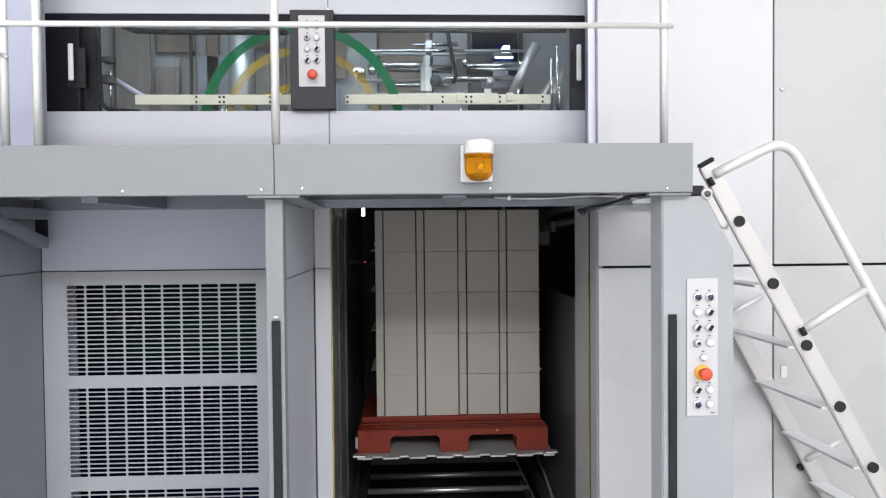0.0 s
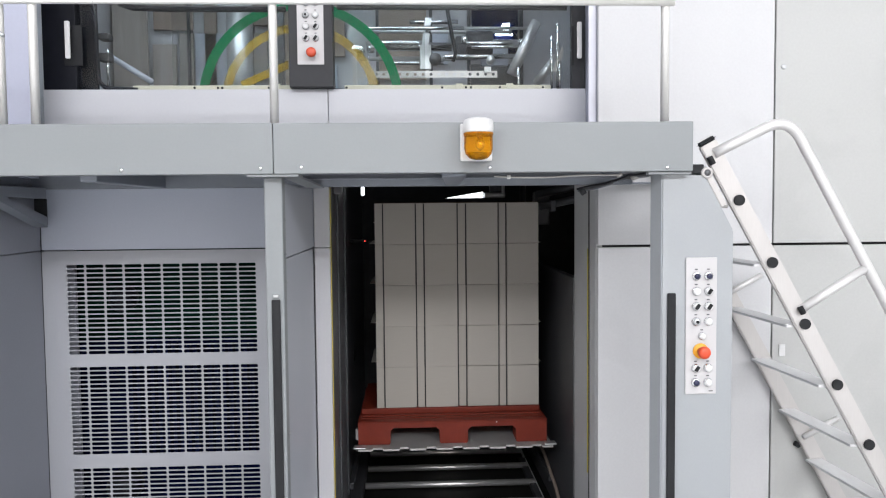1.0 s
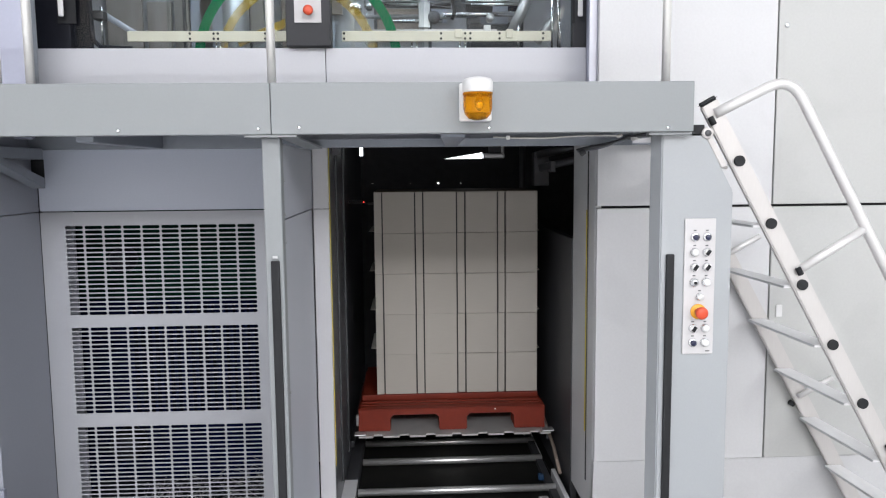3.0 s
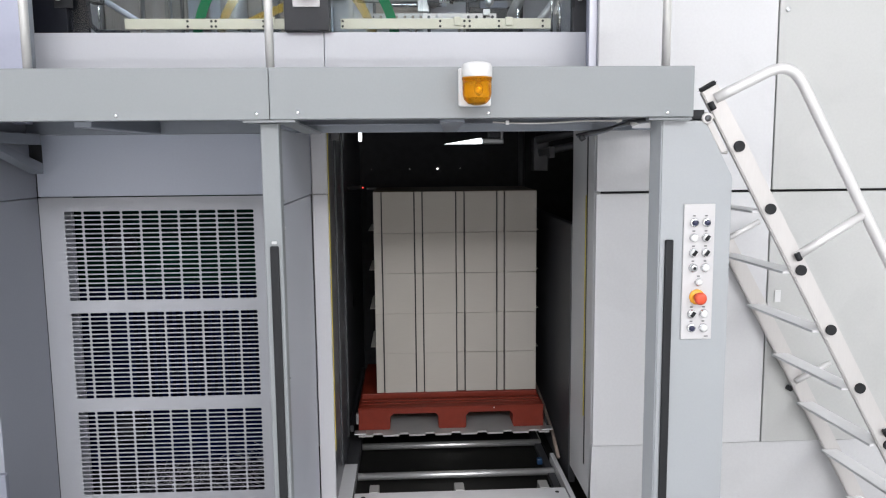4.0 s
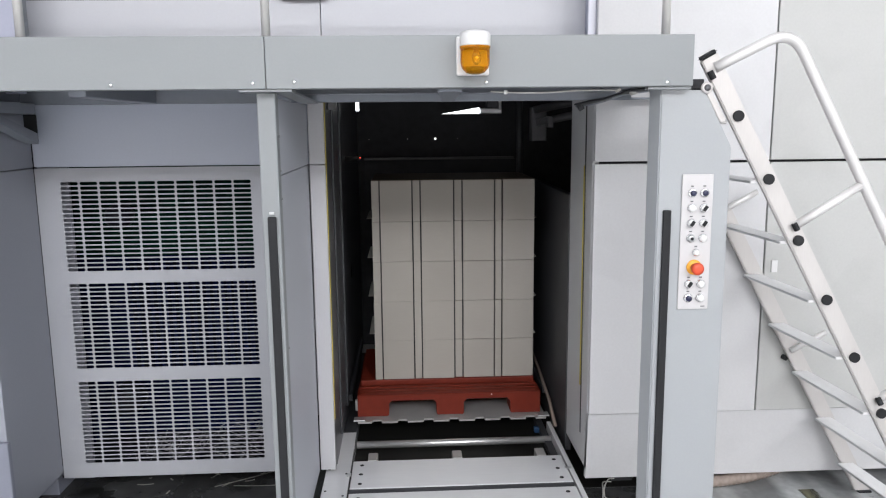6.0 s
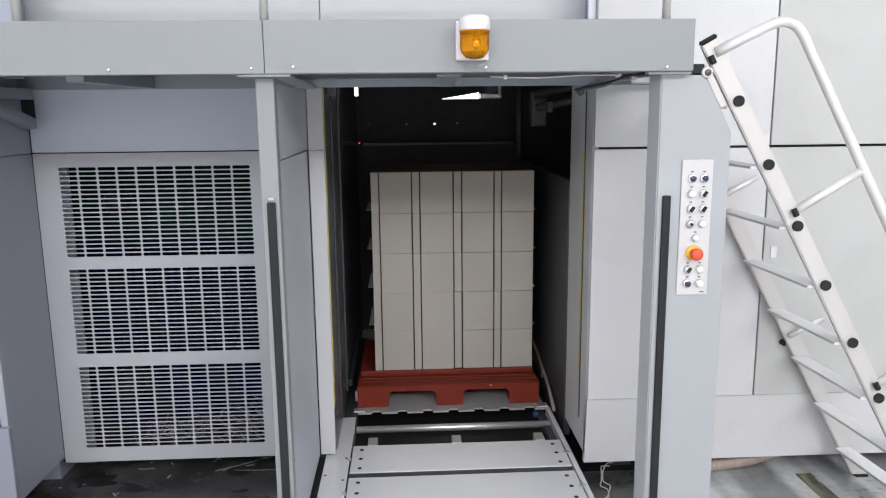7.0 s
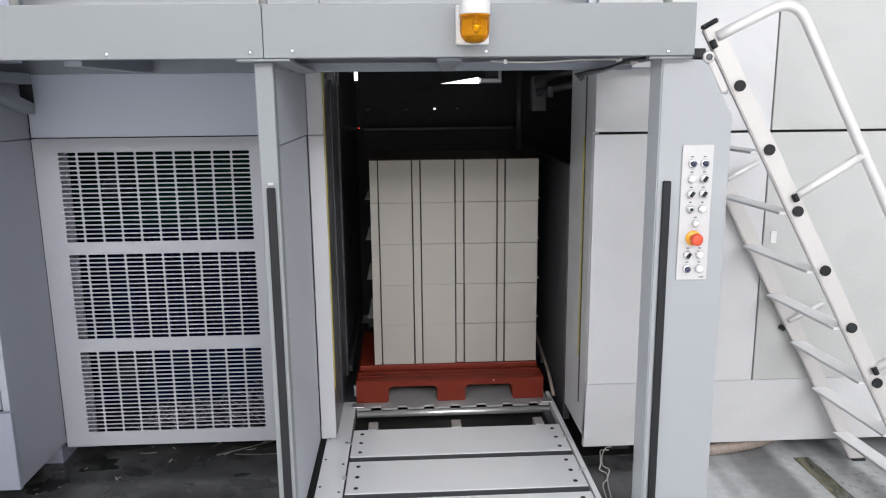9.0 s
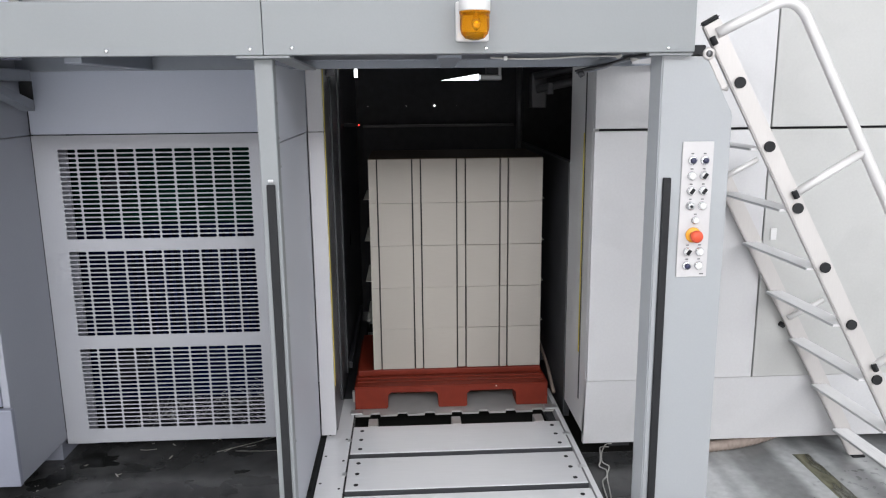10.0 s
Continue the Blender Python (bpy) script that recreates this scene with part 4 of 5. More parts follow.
        st = part("strut", tube([a, c], 0.0165, 12), RAILALU, l, "", True)
        part("strut_cap", tube([a - u * 0.014 + lift, a - u * 0.009 + lift, a + u * 0.009 + lift, a + u * 0.014 + lift], 0.011, 10), BLACK, st, "black plastic cap", True)
    bc = base - n * 0.026 + u * 0.016
    part("strut_cap", tube([bc - u * 0.015 + lift, bc - u * 0.009 + lift, bc + u * 0.009 + lift, bc + u * 0.015 + lift], 0.0115, 10), BLACK, l, "black plastic cap", True)
    part("bolt_cap", rod((1.736, 3.252, 0.680), (1.756, 3.252, 0.668), 0.012, 14), BLACK, far, "round black bolt cap")
    # stiffeners between the rails
    for z in (1.383, 0.735):
        part("stiffener", tube([on(z, -0.035, 3.212), on(z, 0.05, 3.21), on(z, 0.14, 3.208)], 0.0125, 10), RAILALU, l, "", True)
    # hook on the platform's end
    part("hook", lathe([(0.0125, -0.012), (0.0195, -0.012), (0.0215, 0.0), (0.0195, 0.012), (0.0125, 0.012)], (1.054, 2.605, 1.872), 22, "y"), ALU, l, "rounded hook end", True)
    part("hook_roller", rod((1.054, 2.590, 1.872), (1.054, 2.600, 1.872), 0.0115, 18), PIPESTEEL, l, "", True)
    b = bmesh.new()
    bmesh.ops.create_cube(b, size=1, matrix=Matrix.Translation((1.108, 2.655, 1.815)) @ Matrix(((n.x, 0, u.x, 0), (0, 1, 0, 0), (n.z, 0, u.z, 0), (0, 0, 0, 1))) @ Matrix.Diagonal((0.022, 0.006, 0.135, 1)))
    bmesh.ops.bevel(b, geom=b.edges[:], offset=0.002, segments=2, affect="EDGES")
    part("hook_bar", b, ALU, l, "flat hook bar")
    part("hook_bar", rod((1.118, 2.66, 1.757), (1.160, 2.675, 1.752), 0.006, 10), ALU, l, "", True)
    part("hook_arm", box(1.03, 1.10, 2.705, 2.72, 1.86, 1.90, 0.004), ALU, l)


ladder()


# ---- roller bed and slat conveyor in the floor ----
def conveyor():
    c = thing("conveyor", (0.24, 3.3, 0), "low slat conveyor with cream steel slats and side rails", "conveyor")
    sx0, sx1 = -0.284, 0.770
    part("side_rail", box(-0.412, -0.292, 1.6, 3.92, 0.0, 0.086, 0.003), SLAT, c)
    # same rail further in, coloured dark for the shade of the tunnel
    part("rear_rail", box(-0.36, -0.292, 3.923, 5.4, 0.0, 0.084, 0.003), DARKPANEL, c, "rear stretch of the side rail, darkened for tunnel shade")
    part("side_rail", box(0.776, 0.800, 1.6, 3.98, 0.0, 0.092, 0.003), SLAT, c)
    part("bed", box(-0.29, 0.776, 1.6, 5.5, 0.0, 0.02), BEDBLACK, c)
    ys = [3.548 - 0.334 * i for i in range(6)]
    for y in ys:
        y0 = y - 0.334
        s = part("slat", box(sx0, sx1, y0 + 0.044, y0 + 0.334, 0.055, 0.09, 0.004), SLAT, c)
        part("slat_edge", box(sx0, sx1, y0 + 0.0385, y0 + 0.0435, 0.045, 0.0875), DARKPANEL, s, "dark steel edge")
        part("cross_rod", rod((sx0, y0 + 0.020, 0.060), (sx1, y0 + 0.020, 0.060), 0.010, 12), STEEL, c, smooth=True)
        for hx in (sx0 + 0.046, sx1 - 0.048):
            for hy in (0.089, 0.186, 0.283):
                part("screw_head", rod((hx, y0 + hy, 0.0902), (hx, y0 + hy, 0.0912), 0.0105, 12), BLACK, s)
        for hx in (sx0 - 0.004, sx1 + 0.004):
            part("stop_block", box(hx - 0.016, hx + 0.002 if hx < 0 else hx + 0.016, y0 + 0.175, y0 + 0.20, 0.086, 0.093, 0.001), STEEL, c)
    for y in (3.83, 4.245, 4.545, 4.85, 5.15):
        part("roller", rod((-0.285, y, 0.050), (0.772, y, 0.050), 0.0195, 24), ROLLER, c, "polished steel roller", True)
    for x in (-0.19, 0.245, 0.68):
        part("guide_block", box(x - 0.025, x + 0.025, 3.600, 3.690, 0.02, 0.068, 0.005), LIFTSTEEL, c)
    part("plug", box(0.705, 0.735, 3.965, 3.995, 0.03, 0.062, 0.004), BLUEPLUG, c, "blue connector")
    part("edge_strip", box(0.735, 0.772, 3.60, 5.0, 0.02, 0.05), DARKPANEL, c)
    for y in (2.95, 3.2, 3.42):
        part("rail_screw", rod((-0.31, y, 0.0862), (-0.31, y, 0.0875), 0.006, 8), BLACK, c)
        part("rail_screw", rod((-0.395, y + 0.05, 0.0862), (-0.395, y + 0.05, 0.0875), 0.006, 8), BLACK, c)
    part("tread_edge", box(-0.436, -0.413, 1.6, 3.43, 0.0, 0.05), BLACK, c, "black rubber edge")


conveyor()


# ---- the lift plate, the pallet and the pile, at their lowest place ----
PY = 4.03  # pallet front, before the pile rolls out


def lift_plate():
    p = thing("lift_plate", (0.23, PY, 0.07), "pale steel lift plate with a toothed front edge", "lift plate")
    y0 = PY - 0.072
    outline = [(-0.285, y0)]
    for i in range(7):
        a = -0.285 + 1.055 * (0.10 + 0.1365 * i)
        outline += [(a - 0.029, y0), (a - 0.024, y0 + 0.028), (a + 0.024, y0 + 0.028), (a + 0.029, y0)]
    outline += [(0.77, y0), (0.77, PY + 0.86), (-0.285, PY + 0.86)]
    part("plate", prism(outline, "z", 0.0785, 0.0885), LIFTSTEEL, p)
    part("side_stop", box(-0.31, -0.287, PY + 0.1, PY + 0.13, 0.0887, 0.15, 0.003), WHITE, p, "white side stop")
    part("stop_block", box(-0.31, -0.245, y0 + 0.005, y0 + 0.06, 0.0887, 0.097, 0.003), STEEL, p)
    part("stop_block", box(0.725, 0.79, y0 + 0.005, y0 + 0.06, 0.0887, 0.097, 0.003), STEEL, p)
    return p


def pallet():
    p = thing("pallet", (0.23, PY, 0.09), "red-brown plastic pallet with three front feet", "pallet")
    x0, x1 = -0.289, 0.749
    z0 = 0.0895

    feet = ((x0, x0 + 0.176), (x0 + 0.446, x0 + 0.602), (x1 - 0.172, x1))
    r, top, crown = 0.016, z0 + 0.126, z0 + 0.092

    def profile():
        """Outline of a moulded runner: a beam on three feet, with rounded arches."""
        pts = [(x0, top), (x0, z0)]
        for (a0, a1), (b0, b1) in zip(feet, feet[1:]):
            pts += [(a1 - 0.006, z0), (a1, z0 + 0.01)]
            pts += [(a1 + r - r * math.cos(radians(t)), crown - r + r * math.sin(radians(t))) for t in range(0, 91, 18)]
            pts += [(b0 - r + r * math.sin(radians(t)), crown - r + r * math.cos(radians(t))) for t in range(0, 91, 18)]
            pts += [(b0, z0 + 0.01), (b0 + 0.006, z0)]
        return pts + [(x1, z0), (x1, top)]

    for y0, y1 in ((PY, PY + 0.14), (PY + 0.33, PY + 0.47), (PY + 0.66, PY + 0.80)):
        b = prism(profile(), "y", y0, y1)
        rim = [e for e in b.edges if abs(e.verts[0].co.y - e.verts[1].co.y) < 1e-6]
        bmesh.ops.bevel(b, geom=rim, offset=0.005, segments=2, affect="EDGES")
        part("runner", b, PALLETRED, p, "", False)
    for y0, y1 in ((PY + 0.142, PY + 0.328), (PY + 0.472, PY + 0.658)):
        part("deck_panel", box(x0, x1, y0, y1, z0 + 0.098, top - 0.001, 0.004), PALLETRED, p)
    for i in range(3):
        part("deck_rib", box(x0 + 0.012, x1 - 0.012, PY + 0.022 + 0.045 * i, PY + 0.052 + 0.045 * i, z0 + 0.1262, z0 + 0.128 + 0.003 * i, 0.0008), PALLETRED, p)
    part("deck", box(x0 + 0.012, x1 - 0.012, PY + 0.16, PY + 0.79, z0 + 0.126, z0 + 0.159, 0.005), PALLETRED, p)
    part("pin", lathe([(0.004, 0), (0.004, 0.002)], (0.47, PY - 0.0002, z0 + 0.115), 8, "y"), WHITE, p)
    return p


def pile():
    p = thing("cardboard_pile", (0.23, PY + 0.17, 0.2488), "tall pile of greyboard blanks in five layers", "cardboard pile")
    yf, yb = PY + 0.17, PY + 0.77
    z0, z1 = 0.2495, 1.410
    x0, x1 = -0.191, 0.734
    W = x1 - x0
    # across: narrow flap and wide blank, four times
    cuts = [0.0, 0.049, 0.2486, 0.298, 0.503, 0.5546, 0.754, 0.801, 1.0]
    lay = (z1 - z0) / 5
    rnd = random.Random(7)
    for j in range(5):
        a = z0 + j * lay
        for i in range(8):
            right = i >= 4
            u0, u1 = x0 + cuts[i] * W, x0 + cuts[i + 1] * W
            lo = 0.0075 if i in (1, 2, 3, 5, 6, 7) else 0.0012
            if i == 4:
                lo = 0.0075
            g0 = u0 + lo * 0.5
            g1 = u1 - (0.0038 if i not in (7,) else 0.0)
            dz = 0.0011 if right or j == 3 else 0.0003
            jit = rnd.uniform(-0.0025, 0.0025) if right else rnd.uniform(-0.0012, 0.0012)
            back = 0.007 if i == 4 else 0.0
            part("flap_block" if i % 2 == 0 else "board_block", box(g0 + jit * 0.4, g1 + jit * 0.4, yf + jit + back, yb, a + dz, a + lay - dz, 0.0012 if right or j == 3 else 0.0003, None, 1), BOARD, p)
    part("core", box(x0 + 0.006, x1 - 0.006, yf + 0.02, yb - 0.01, z0 + 0.001, z1 - 0.004), CHARCOAL, p, "shadowed inside of the pile")
    for j in range(1, 5):
        z = z0 + j * lay
        part("slip_sheet", box(x0 - 0.038, x0 - 0.0005, yf + 0.16, yb - 0.03, z - 0.0015, z + 0.0015), SLIP, p)
        part("slip_sheet", box(x1 + 0.0005, x1 + 0.03, yf + 0.10, yb - 0.03, z - 0.0015, z + 0.0015), SLIP, p)
    part("top_sheet", box(x0 + 0.002, x1 - 0.002, yf + 0.003, yb, z1 + 0.0002, z1 + 0.003), BOARDTOP, p)
    return p


PLATE_THING, PALLET_THING, PILE_THING = lift_plate(), pallet(), pile()


# ---- inside the upper unit ----
def inner_works():
    e = thing("window_emblem", (-0.515, 3.67, 2.06), "translucent green and gold ring emblem on an inner glass pane", "emblem")

    def arc(r0, r1, a0, a1, y, cx=-0.510, cz=2.2685):
        b = bmesh.new()
        n = 60
        lo, hi = [], []
        for i in range(n + 1):
            a = radians(a0 + (a1 - a0) * i / n)
            for r, lst in ((r0, lo), (r1, hi)):
                lst.append(b.verts.new((cx + r * math.cos(a), y, cz + r * math.sin(a))))
        for i in range(n):
            b.faces.new((lo[i], lo[i + 1], hi[i + 1], hi[i]))
        return b

    inner = part("inner_pane", box(-1.12, 0.09, 3.672, 3.676, 2.06, 2.80), GLASS, e, "clear inner glass pane")
    inner.visible_shadow = False
    part("outer_ring", arc(0.446, 0.4915, 8, 172, 3.668), GREENFILM, e, "green ring")
    part("inner_ring", arc(0.342, 0.382, 8, 172, 3.669), GOLDFILM, e, "gold ring")
    part("bar", prism([(-0.80, 2.375), (-0.57, 2.475), (-0.57, 2.435), (-0.785, 2.345)], "y", 3.6665, 3.6675), GOLDFILM, e, "gold bar")

    l = thing("cavity_lamp", (0.62, 4.7, 2.9), "lit white lamp tubes inside the machine, long ones added as fill", "light")
    for dz, xa, xb in ((0.0, 0.55, 0.66), (0.05, 0.56, 0.67), (0.085, 0.60, 0.65), (0.10, 0.60, 0.65), (0.115, 0.61, 0.65)):
        part("tube", rod((xa, 4.75, 2.80 + dz), (xb, 4.75, 2.80 + dz), 0.006, 10), TUBE, l)
    # three long tubes added out of view to brighten the cavity
    part("tube", rod((-1.2, 3.75, 3.2), (0.7, 3.75, 3.2), 0.016, 10), TUBE, l)
    part("tube", rod((-1.2, 3.63, 2.81), (0.72, 3.63, 2.81), 0.010, 10), TUBE, l)
    part("tube", rod((-1.45, 3.85, 3.22), (-0.6, 3.85, 3.22), 0.028, 10), TUBE, l)
    part("holder", box(0.54, 0.68, 4.77, 4.80, 2.79, 2.93), INNERBLUE, l)

    r = thing("roller_frame", (0.2, 4.1, 2.06), "chromed rollers and steel arms inside the upper unit", "machine part")
    for x0, x1, y, z, rr in ((-0.27, 0.30, 3.95, 2.695, 0.009), (-0.20, 0.12, 4.0, 2.63, 0.014), (0.30, 0.66, 4.05, 2.64, 0.012), (0.34, 0.62, 3.95, 2.60, 0.008), (0.02, 0.30, 4.4, 2.84, 0.012), (-0.1, 0.20, 4.1, 2.545, 0.010)):
        part("tie_rod", rod((x0, y, z), (x1, y, z + 0.004), rr, 12), CHROME, r, smooth=True)
    for x, z in ((0.10, 2.70), (0.29, 2.645), (0.60, 2.63), (-0.2, 2.60)):
        part("collar", rod((x, 3.99, z), (x + 0.03, 3.99, z), 0.024, 14), CHROME, r, smooth=True)
    part("side_plate", box(0.44, 0.60, 4.45, 4.47, 2.60, 2.72, 0.004), PALE, r)
    part("roller", rod((-0.22, 4.2, 2.66), (0.25, 4.2, 2.655), 0.024, 16), CHROME, r, smooth=True)
    part("roller", rod((-0.26, 4.25, 2.60), (0.27, 4.25, 2.60), 0.012, 12), STEEL, r, smooth=True)
    part("tie_rod", rod((-0.25, 4.3, 2.765), (0.6, 4.3, 2.76), 0.011, 12), STEEL, r, smooth=True)
    part("tie_rod", rod((0.2, 4.1, 2.58), (0.62, 4.1, 2.585), 0.014, 12), CHROME, r, smooth=True)
    part("tie_rod", rod((0.28, 4.35, 2.72), (0.70, 4.35, 2.72), 0.010, 12), CHROME, r, smooth=True)
    part("tie_rod", rod((0.3, 4.5, 2.83), (0.75, 4.5, 2.83), 0.010, 12), STEEL, r, smooth=True)
    part("clamp", lathe([(0.03, -0.02), (0.035, 0), (0.03, 0.03)], (-0.25, 3.9, 2.566), 16, "y"), CHROME, r, smooth=True)
    part("arm", prism([(-0.31, 2.66), (-0.27, 2.72), (-0.22, 2.56), (-0.25, 2.53)], "y", 3.88, 3.91), STEEL, r)
    part("arm", box(-0.275, -0.255, 3.86, 3.88, 2.33, 2.56), ALU, r)
    part("spring", tube([(-0.195 + 0.007 * math.cos(i * 1.3), 3.85 + 0.007 * math.sin(i * 1.3), 2.38 + 0.0045 * i) for i in range(48)], 0.0022, 5), CHROME, r, smooth=True)
    part("arm", prism([(0.08, 2.62), (0.115, 2.62), (0.135, 2.76), (0.10, 2.76)], "y", 3.98, 4.0), STEEL, r)
    part("arm", box(0.07, 0.13, 3.98, 4.0, 2.49, 2.62, 0.004), STEEL, r)
    part("joint", lathe([(0.03, -0.02), (0.032, 0.02)], (0.15, 3.97, 2.54), 14, "y"), DARKPANEL, r, smooth=True)
    part("joint", lathe([(0.02, -0.02), (0.022, 0.03)], (0.44, 3.97, 2.535), 14, "y"), STEEL, r, smooth=True)
    part("motor", rod((0.33, 4.15, 2.66), (0.47, 4.15, 2.66), 0.07, 18), DARK, r, smooth=True)
    part("motor", box(0.28, 0.42, 4.3, 4.4, 2.62, 2.74, 0.01), DARKPANEL, r)
    part("hose_black", tube([(0.235, 3.95, 2.95), (0.215, 3.93, 2.78), (0.235, 3.92, 2.66), (0.255, 3.92, 2.56), (0.24, 3.92, 2.52)], 0.010, 8), BLACK, r, "black hose", True)
    part("duct", rod((0.545, 3.9, 2.45), (0.675, 3.9, 2.72), 0.028, 14), STEEL, r, smooth=True)
    part("duct", rod((0.69, 4.0, 2.42), (0.80, 4.0, 2.56), 0.022, 14), STEEL, r, smooth=True)
    for x, za, zb in ((0.715, 2.33, 2.60), (0.745, 2.33, 2.66), (0.755, 2.33, 2.48), (0.55, 2.33, 2.45)):
        part("stand_rod", rod((x, 3.70, za), (x, 3.70, zb), 0.006, 8), CHROME, r, smooth=True)
    part("bracket", prism([(0.72, 2.43), (0.75, 2.43), (0.78, 2.53), (0.77, 2.55)], "y", 3.71, 3.72), ALU, r)
    # perforated strip: steel with a row of holes
    b = bmesh.new()
    xa, step, hr = -0.26, 0.0405, 0.0085
    y, za, zb = 3.9, 2.434, 2.468
    for i in range(18):
        cx, cz = xa + (i + 0.5) * step, (za + zb) / 2
        ring = [b.verts.new((cx + hr * math.cos(radians(45 * q)), y, cz + hr * math.sin(radians(45 * q)))) for q in range(8)]
        edge = [b.verts.new((cx + dx * step / 2, y, cz + dz * (zb - za) / 2)) for dx, dz in ((1, 0), (1, 1), (0, 1), (-1, 1), (-1, 0), (-1, -1), (0, -1), (1, -1))]
        for q in range(8):
            b.faces.new((ring[q], edge[q], edge[(q + 1) % 8], ring[(q + 1) % 8]))
    strip = part("perforated_strip", b, ALU, r, "perforated steel strip")
    so = strip.modifiers.new("thickness", "SOLIDIFY")
    so.thickness = 0.003
    for x in (0.40,):
        part("strip_clamp", box(x, x + 0.035, 3.88, 3.898, 2.456, 2.486, 0.003), WHITE, r)
    # left window: column, guide bar and gasket
    q = thing("guide_frame", (-1.2, 4.0, 2.06), "steel guide bars and dark gasket behind the window glass", "machine part")
    part("column", rod((-0.98, 4.5, 2.06), (-0.98, 4.5, 3.2), 0.075, 20), STEEL, q, smooth=True)
    part("post", box(-0.73, -0.69, 4.3, 4.34, 2.06, 3.2, 0.004), DARKPANEL, q)
    part("guide_bar", rod((-1.46, 3.8, 2.52), (-1.26, 3.8, 2.395), 0.014, 10), PALE, q, smooth=True)
    part("guide_rod", rod((-1.405, 3.62, 2.345), (-1.405, 3.62, 2.52), 0.006, 8), CHROME, q, smooth=True)
    part("hinge", box(-1.44, -1.39, 3.60, 3.66, 2.46, 2.50, 0.006), DARKPANEL, q)
    part("hinge", box(-1.44, -1.39, 3.60, 3.66, 2.56, 2.59, 0.006), DARKPANEL, q)
    part("inner_door", box(-1.64, -1.435, 3.575, 3.60, 2.25, 2.76, 0.006), NIGHT, q)
    part("door_groove", box(-1.565, -1.555, 3.572, 3.575, 2.25, 2.76), DARKPANEL, q)
    part("gasket", tube([(-1.45, 3.56, 2.72), (-1.432, 3.56, 2.62), (-1.432, 3.56, 2.50), (-1.425, 3.56, 2.36), (-1.39, 3.56, 2.325), (-1.25, 3.56, 2.318)], 0.012, 8), NIGHT, q, "", True)
    part("gasket", tube([(-1.32, 3.56, 2.715), (-1.26, 3.56, 2.695), (-1.1, 3.56, 2.69), (-0.56, 3.56, 2.69)], 0.014, 8), NIGHT, q, "", True)
    part("gasket", tube([(-0.32, 3.56, 2.70), (0.76, 3.56, 2.70)], 0.012, 8), DARKPANEL, q, "", True)


inner_works()


def lay_bar():
    """The cream bar that dips at every stroke of the machine."""
    g = thing("lay_bar", (-0.4, 3.65, 2.38), "cream enamelled bar that dips at every stroke", "machine part")
    part("bar", box(-1.30, -0.50, 3.64, 3.652, 2.358, 2.406, 0.003), CREAMBAR, g)
    part("bar", box(-0.30, 0.70, 3.64, 3.652, 2.358, 2.406, 0.003), CREAMBAR, g)
    for x in (-1.01, -0.90, -0.88, -0.66, 0.17, 0.285, 0.31, 0.45, 0.66, -0.29):
        for z in (2.370, 2.394):
            part("screw", rod((x, 3.6395, z), (x, 3.637, z), 0.006, 8), BLACK, g)
    for x in (-0.64, 0.235, 0.48):
        part("lug", box(x, x + 0.035, 3.630, 3.6385, 2.372, 2.412, 0.003), CREAMBAR, g)
    for x in (0.03, 0.055, 0.26, 0.285, -0.89, -0.87):
        part("pin", rod((x, 3.645, 2.30), (x, 3.645, 2.358), 0.0045, 8), CHROME, g, smooth=True)
    return g


BAR_THING = lay_bar()


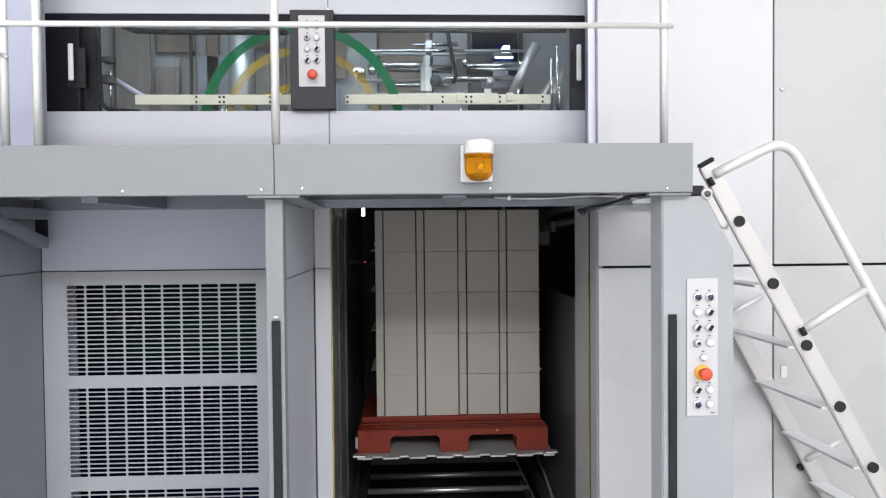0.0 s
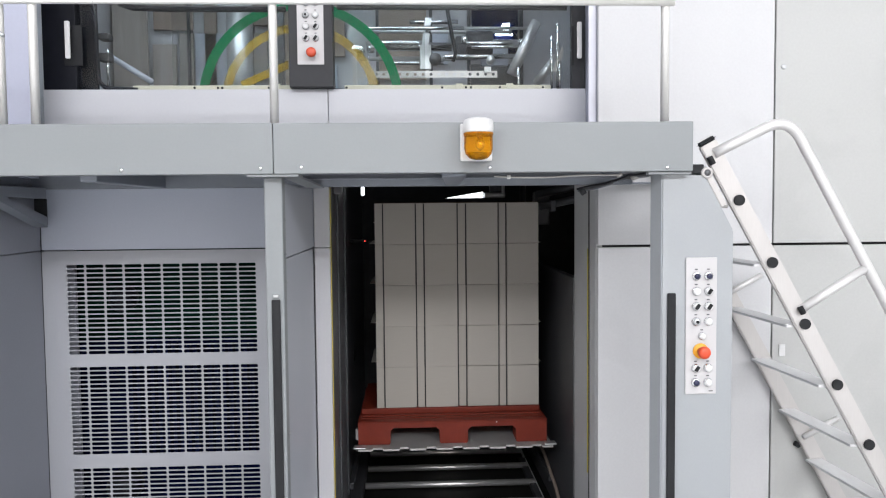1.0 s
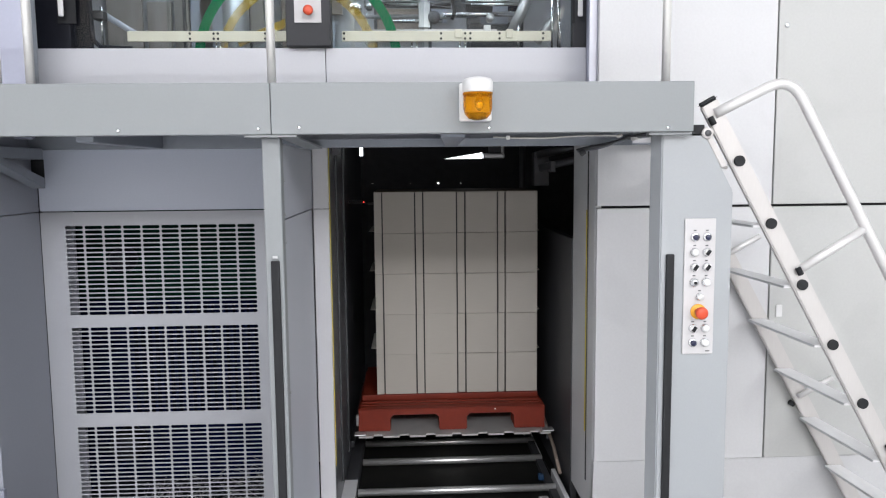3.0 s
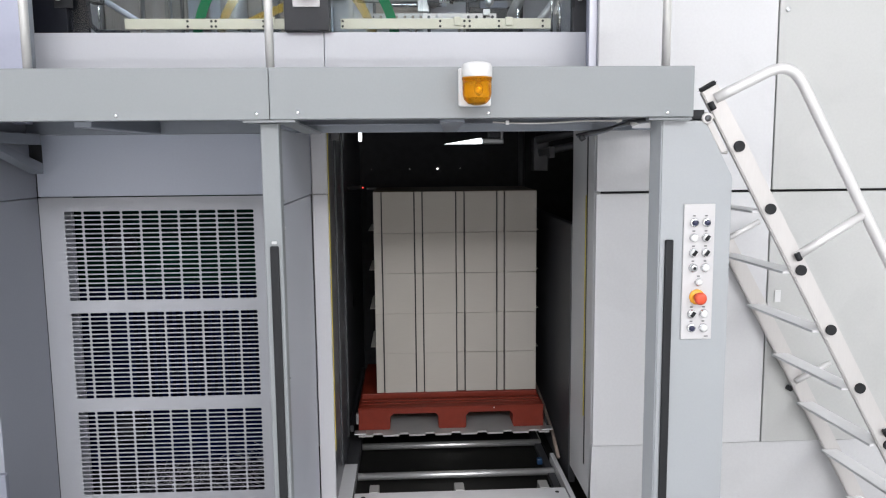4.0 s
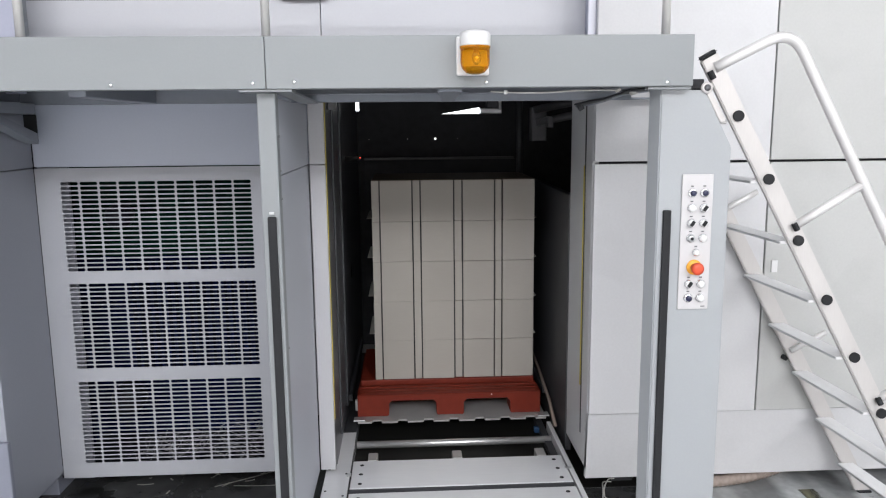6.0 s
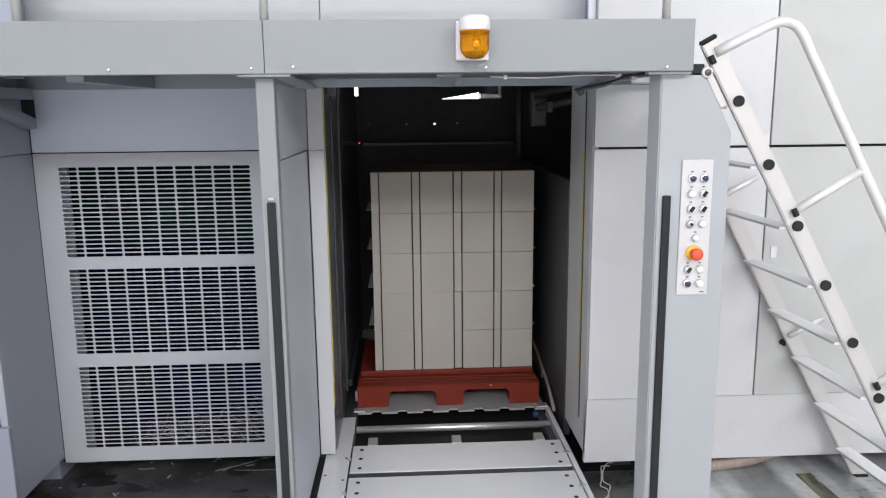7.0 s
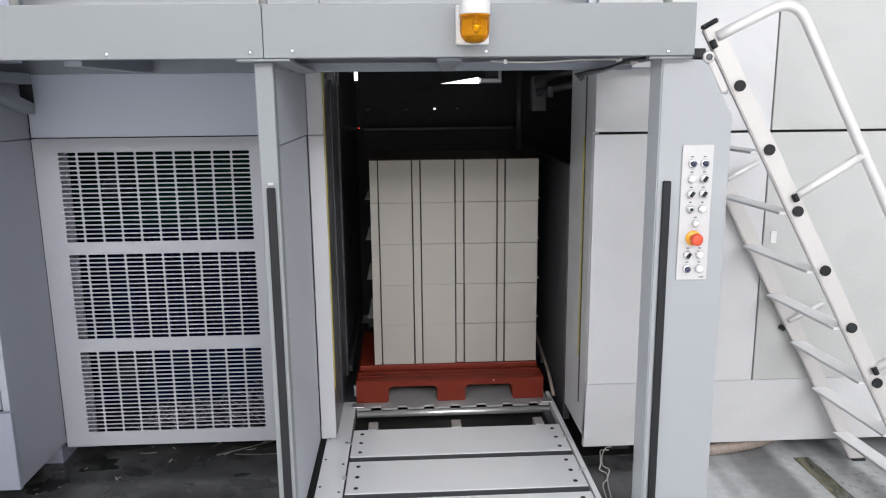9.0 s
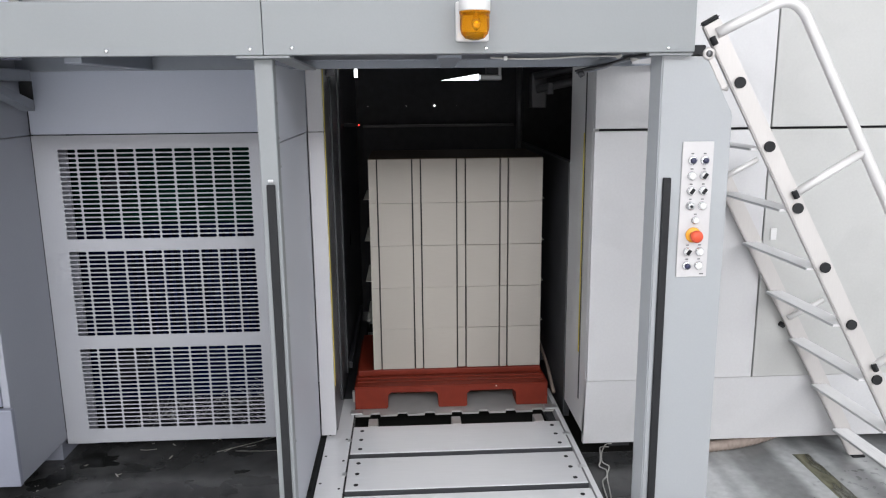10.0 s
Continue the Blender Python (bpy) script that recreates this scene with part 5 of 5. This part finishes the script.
# ---- loose things on the floor ----
def floor_things():
    h = thing("suction_hose", (1.6, 3.4, 0), "beige corrugated hose lying under the casing", "hose")
    b = bmesh.new()
    path = []
    for i in range(120):
        t = i / 119
        path.append(Vector((1.20 + 0.72 * t, 3.31 + 0.02 * t + 0.16 * t ** 3, 0.031)))
    rings = []
    for i, p in enumerate(path):
        rr = 0.0265 + 0.0025 * ((i // 2) % 2)
        rings.append([b.verts.new(p + Vector((0, rr * math.cos(a), rr * math.sin(a)))) for a in (2 * math.pi * q / 14 for q in range(14))])
    for a, c in zip(rings, rings[1:]):
        for q in range(14):
            b.faces.new((a[q], a[(q + 1) % 14], c[(q + 1) % 14], c[q]))
    b.faces.new(rings[0][::-1])
    b.faces.new(rings[-1])
    part("corrugated_hose", b, HOSE, h, smooth=True)
    c = thing("floor_cable", (0.87, 3.2, 0), "looped grey cable on the floor beside the conveyor", "cable")
    loops = ((0.99, 3.40), (0.945, 3.385), (0.925, 3.31), (0.905, 3.235), (0.892, 3.20), (0.915, 3.165), (0.90, 3.10), (0.868, 3.05), (0.856, 2.96), (0.85, 2.80), (0.86, 2.6))
    for gap in (0.0, 0.02):
        knots = [Vector((x + gap * (1 + 0.6 * math.sin(i * 1.9)), y + gap, 0.0095 + 0.010 * abs(math.sin(i * 0.7 + gap * 40)))) for i, (x, y) in enumerate(loops)]
        pts = []
        for i in range(len(knots) - 1):
            a, b, d, e = knots[max(i - 1, 0)], knots[i], knots[i + 1], knots[min(i + 2, len(knots) - 1)]
            for q in range(6):
                t = q / 6
                pts.append(0.5 * (2 * b + (d - a) * t + (2 * a - 5 * b + 4 * d - e) * t * t + (3 * b - a - 3 * d + e) * t ** 3))
        part("cable", tube(pts, 0.0032, 6), CABLE, c, smooth=True)
    heap = thing("paper_waste", (-0.95, 3.6, 0.1), "heap of pale torn paper strips behind the vent slots", "paper waste", "", "stuff")
    hb = bmesh.new()
    rnd = random.Random(5)
    for _ in range(420):
        hx = -1.45 + 0.80 * rnd.random() ** 0.6
        hz = 0.103 + (0.03 + 0.11 * (hx + 1.45) / 0.8) * rnd.random() ** 1.5
        hy = 3.53 + 0.3 * rnd.random() + 0.4 * (hz - 0.1)
        d = Vector((rnd.uniform(-1, 1), rnd.uniform(-0.6, 0.6), rnd.uniform(-0.5, 0.5))).normalized() * rnd.uniform(0.012, 0.045)
        s = d.cross(Vector((rnd.uniform(-1, 1), rnd.uniform(-1, 1), 1))).normalized() * rnd.uniform(0.0007, 0.0018)
        m = Vector((hx, hy, hz + 0.02))
        hb.faces.new([hb.verts.new(m + q) for q in (d + s, d - s, -d - s, -d + s)])
    part("strips", hb, WASTE, heap)
    rnd = random.Random(3)
    inside = [(rnd.uniform(-1.25, -0.72), rnd.uniform(3.49, 3.75), rnd.uniform(0.04, 0.12)) for _ in range(10)]
    # x and y of both ends of the strips that lie before and under the panel
    loose = [(-0.964, 3.496, -0.702, 3.643), (-0.874, 3.502, -0.666, 3.487), (-1.355, 3.541, -1.275, 3.547), (-1.007, 3.588, -0.978, 3.640), (-1.182, 3.442, -1.176, 3.474),
             (-1.390, 3.305, -1.364, 3.274), (-1.380, 3.300, -1.362, 3.305), (-1.673, 3.376, -1.662, 3.384), (-1.572, 3.396, -1.559, 3.411), (-1.721, 3.217, -1.706, 3.223),
             (-1.701, 3.165, -1.686, 3.180), (-1.321, 3.611, -1.307, 3.617), (-1.271, 3.652, -1.252, 3.660), (-1.211, 3.603, -1.193, 3.584), (-0.826, 3.543, -0.782, 3.561),
             (-0.762, 3.619, -0.742, 3.639), (-1.009, 3.661, -0.968, 3.623), (-0.93, 3.50, -0.90, 3.53), (-1.62, 3.23, -1.61, 3.235)]
    spots = [((xa + xb) / 2, (ya + yb) / 2, math.hypot(xb - xa, yb - ya), math.atan2(yb - ya, xb - xa)) for xa, ya, xb, yb in loose]
    inside = [(x, y, ln, rnd.uniform(-0.9, 0.9)) for x, y, ln in inside]
    for x, y, ln, a in spots + inside:
        zb = 0.1 if (x, y, ln, a) in inside else 0.0
        s = thing("paper_scrap", (x, y, zb), "narrow torn strip of pale paper on the floor", "paper scrap", "paper scraps")
        bb = bmesh.new()
        dx, dy = math.cos(a) * ln / 2, math.sin(a) * ln / 2
        w = min(rnd.uniform(0.002, 0.0045), ln * 0.2)
        vs = []
        for t in (-1, -0.3, 0.4, 1):
            lift = zb + 0.002 + (0.006 if zb == 0 else 0.03) * abs(t) * rnd.random()
            for sgn in (-1, 1):
                vs.append(bb.verts.new((x + dx * t - sgn * math.sin(a) * w, y + dy * t + sgn * math.cos(a) * w, lift)))
        for i in range(3):
            bb.faces.new((vs[2 * i], vs[2 * i + 1], vs[2 * i + 3], vs[2 * i + 2]))
        bmesh.ops.solidify(bb, geom=bb.faces[:], thickness=0.0008)
        part("strip", bb, PAPER, s)


floor_things()


def motions():
    # the lift sinks, comes to rest, and the load rolls out
    drop = [(0.0, 0.456), (0.5, 0.419), (1.0, 0.379), (1.5, 0.340), (2.0, 0.300), (2.5, 0.262), (4.0, 0.142), (4.5, 0.106),
            (5.0, 0.084), (5.5, 0.063), (7.0, 0.004), (7.5, 0.001), (8.0, 0.0), (8.5, 0.0), (9.0, 0.0), (9.5, 0.0), (10.0, 0.0)]
    roll = {8.5: 0.079, 9.0: 0.144, 9.5: 0.206, 10.0: 0.270}
    for ob in (PLATE_THING, PALLET_THING, PILE_THING):
        o = ORIGIN[ob]
        walk(ob, [(t, pose(o.x, o.y - roll.get(t, 0.0), o.z + z)) for t, z in drop])
    # the bar dips every 0.691 s
    o = ORIGIN[BAR_THING]
    rows, t = [(0.0, 0.0)], 0.40
    while t < 10.0:
        for dt, dz in ((-0.17, 0.0), (-0.09, -0.060), (0.09, -0.060), (0.18, 0.0)):
            if 0.05 < t + dt < 9.95:
                rows.append((t + dt, dz))
        t += 0.691
    rows.append((10.0, 0.0))
    walk(BAR_THING, [(s, pose(o.x, o.y, o.z + 0.007 + dz)) for s, dz in rows])


motions()
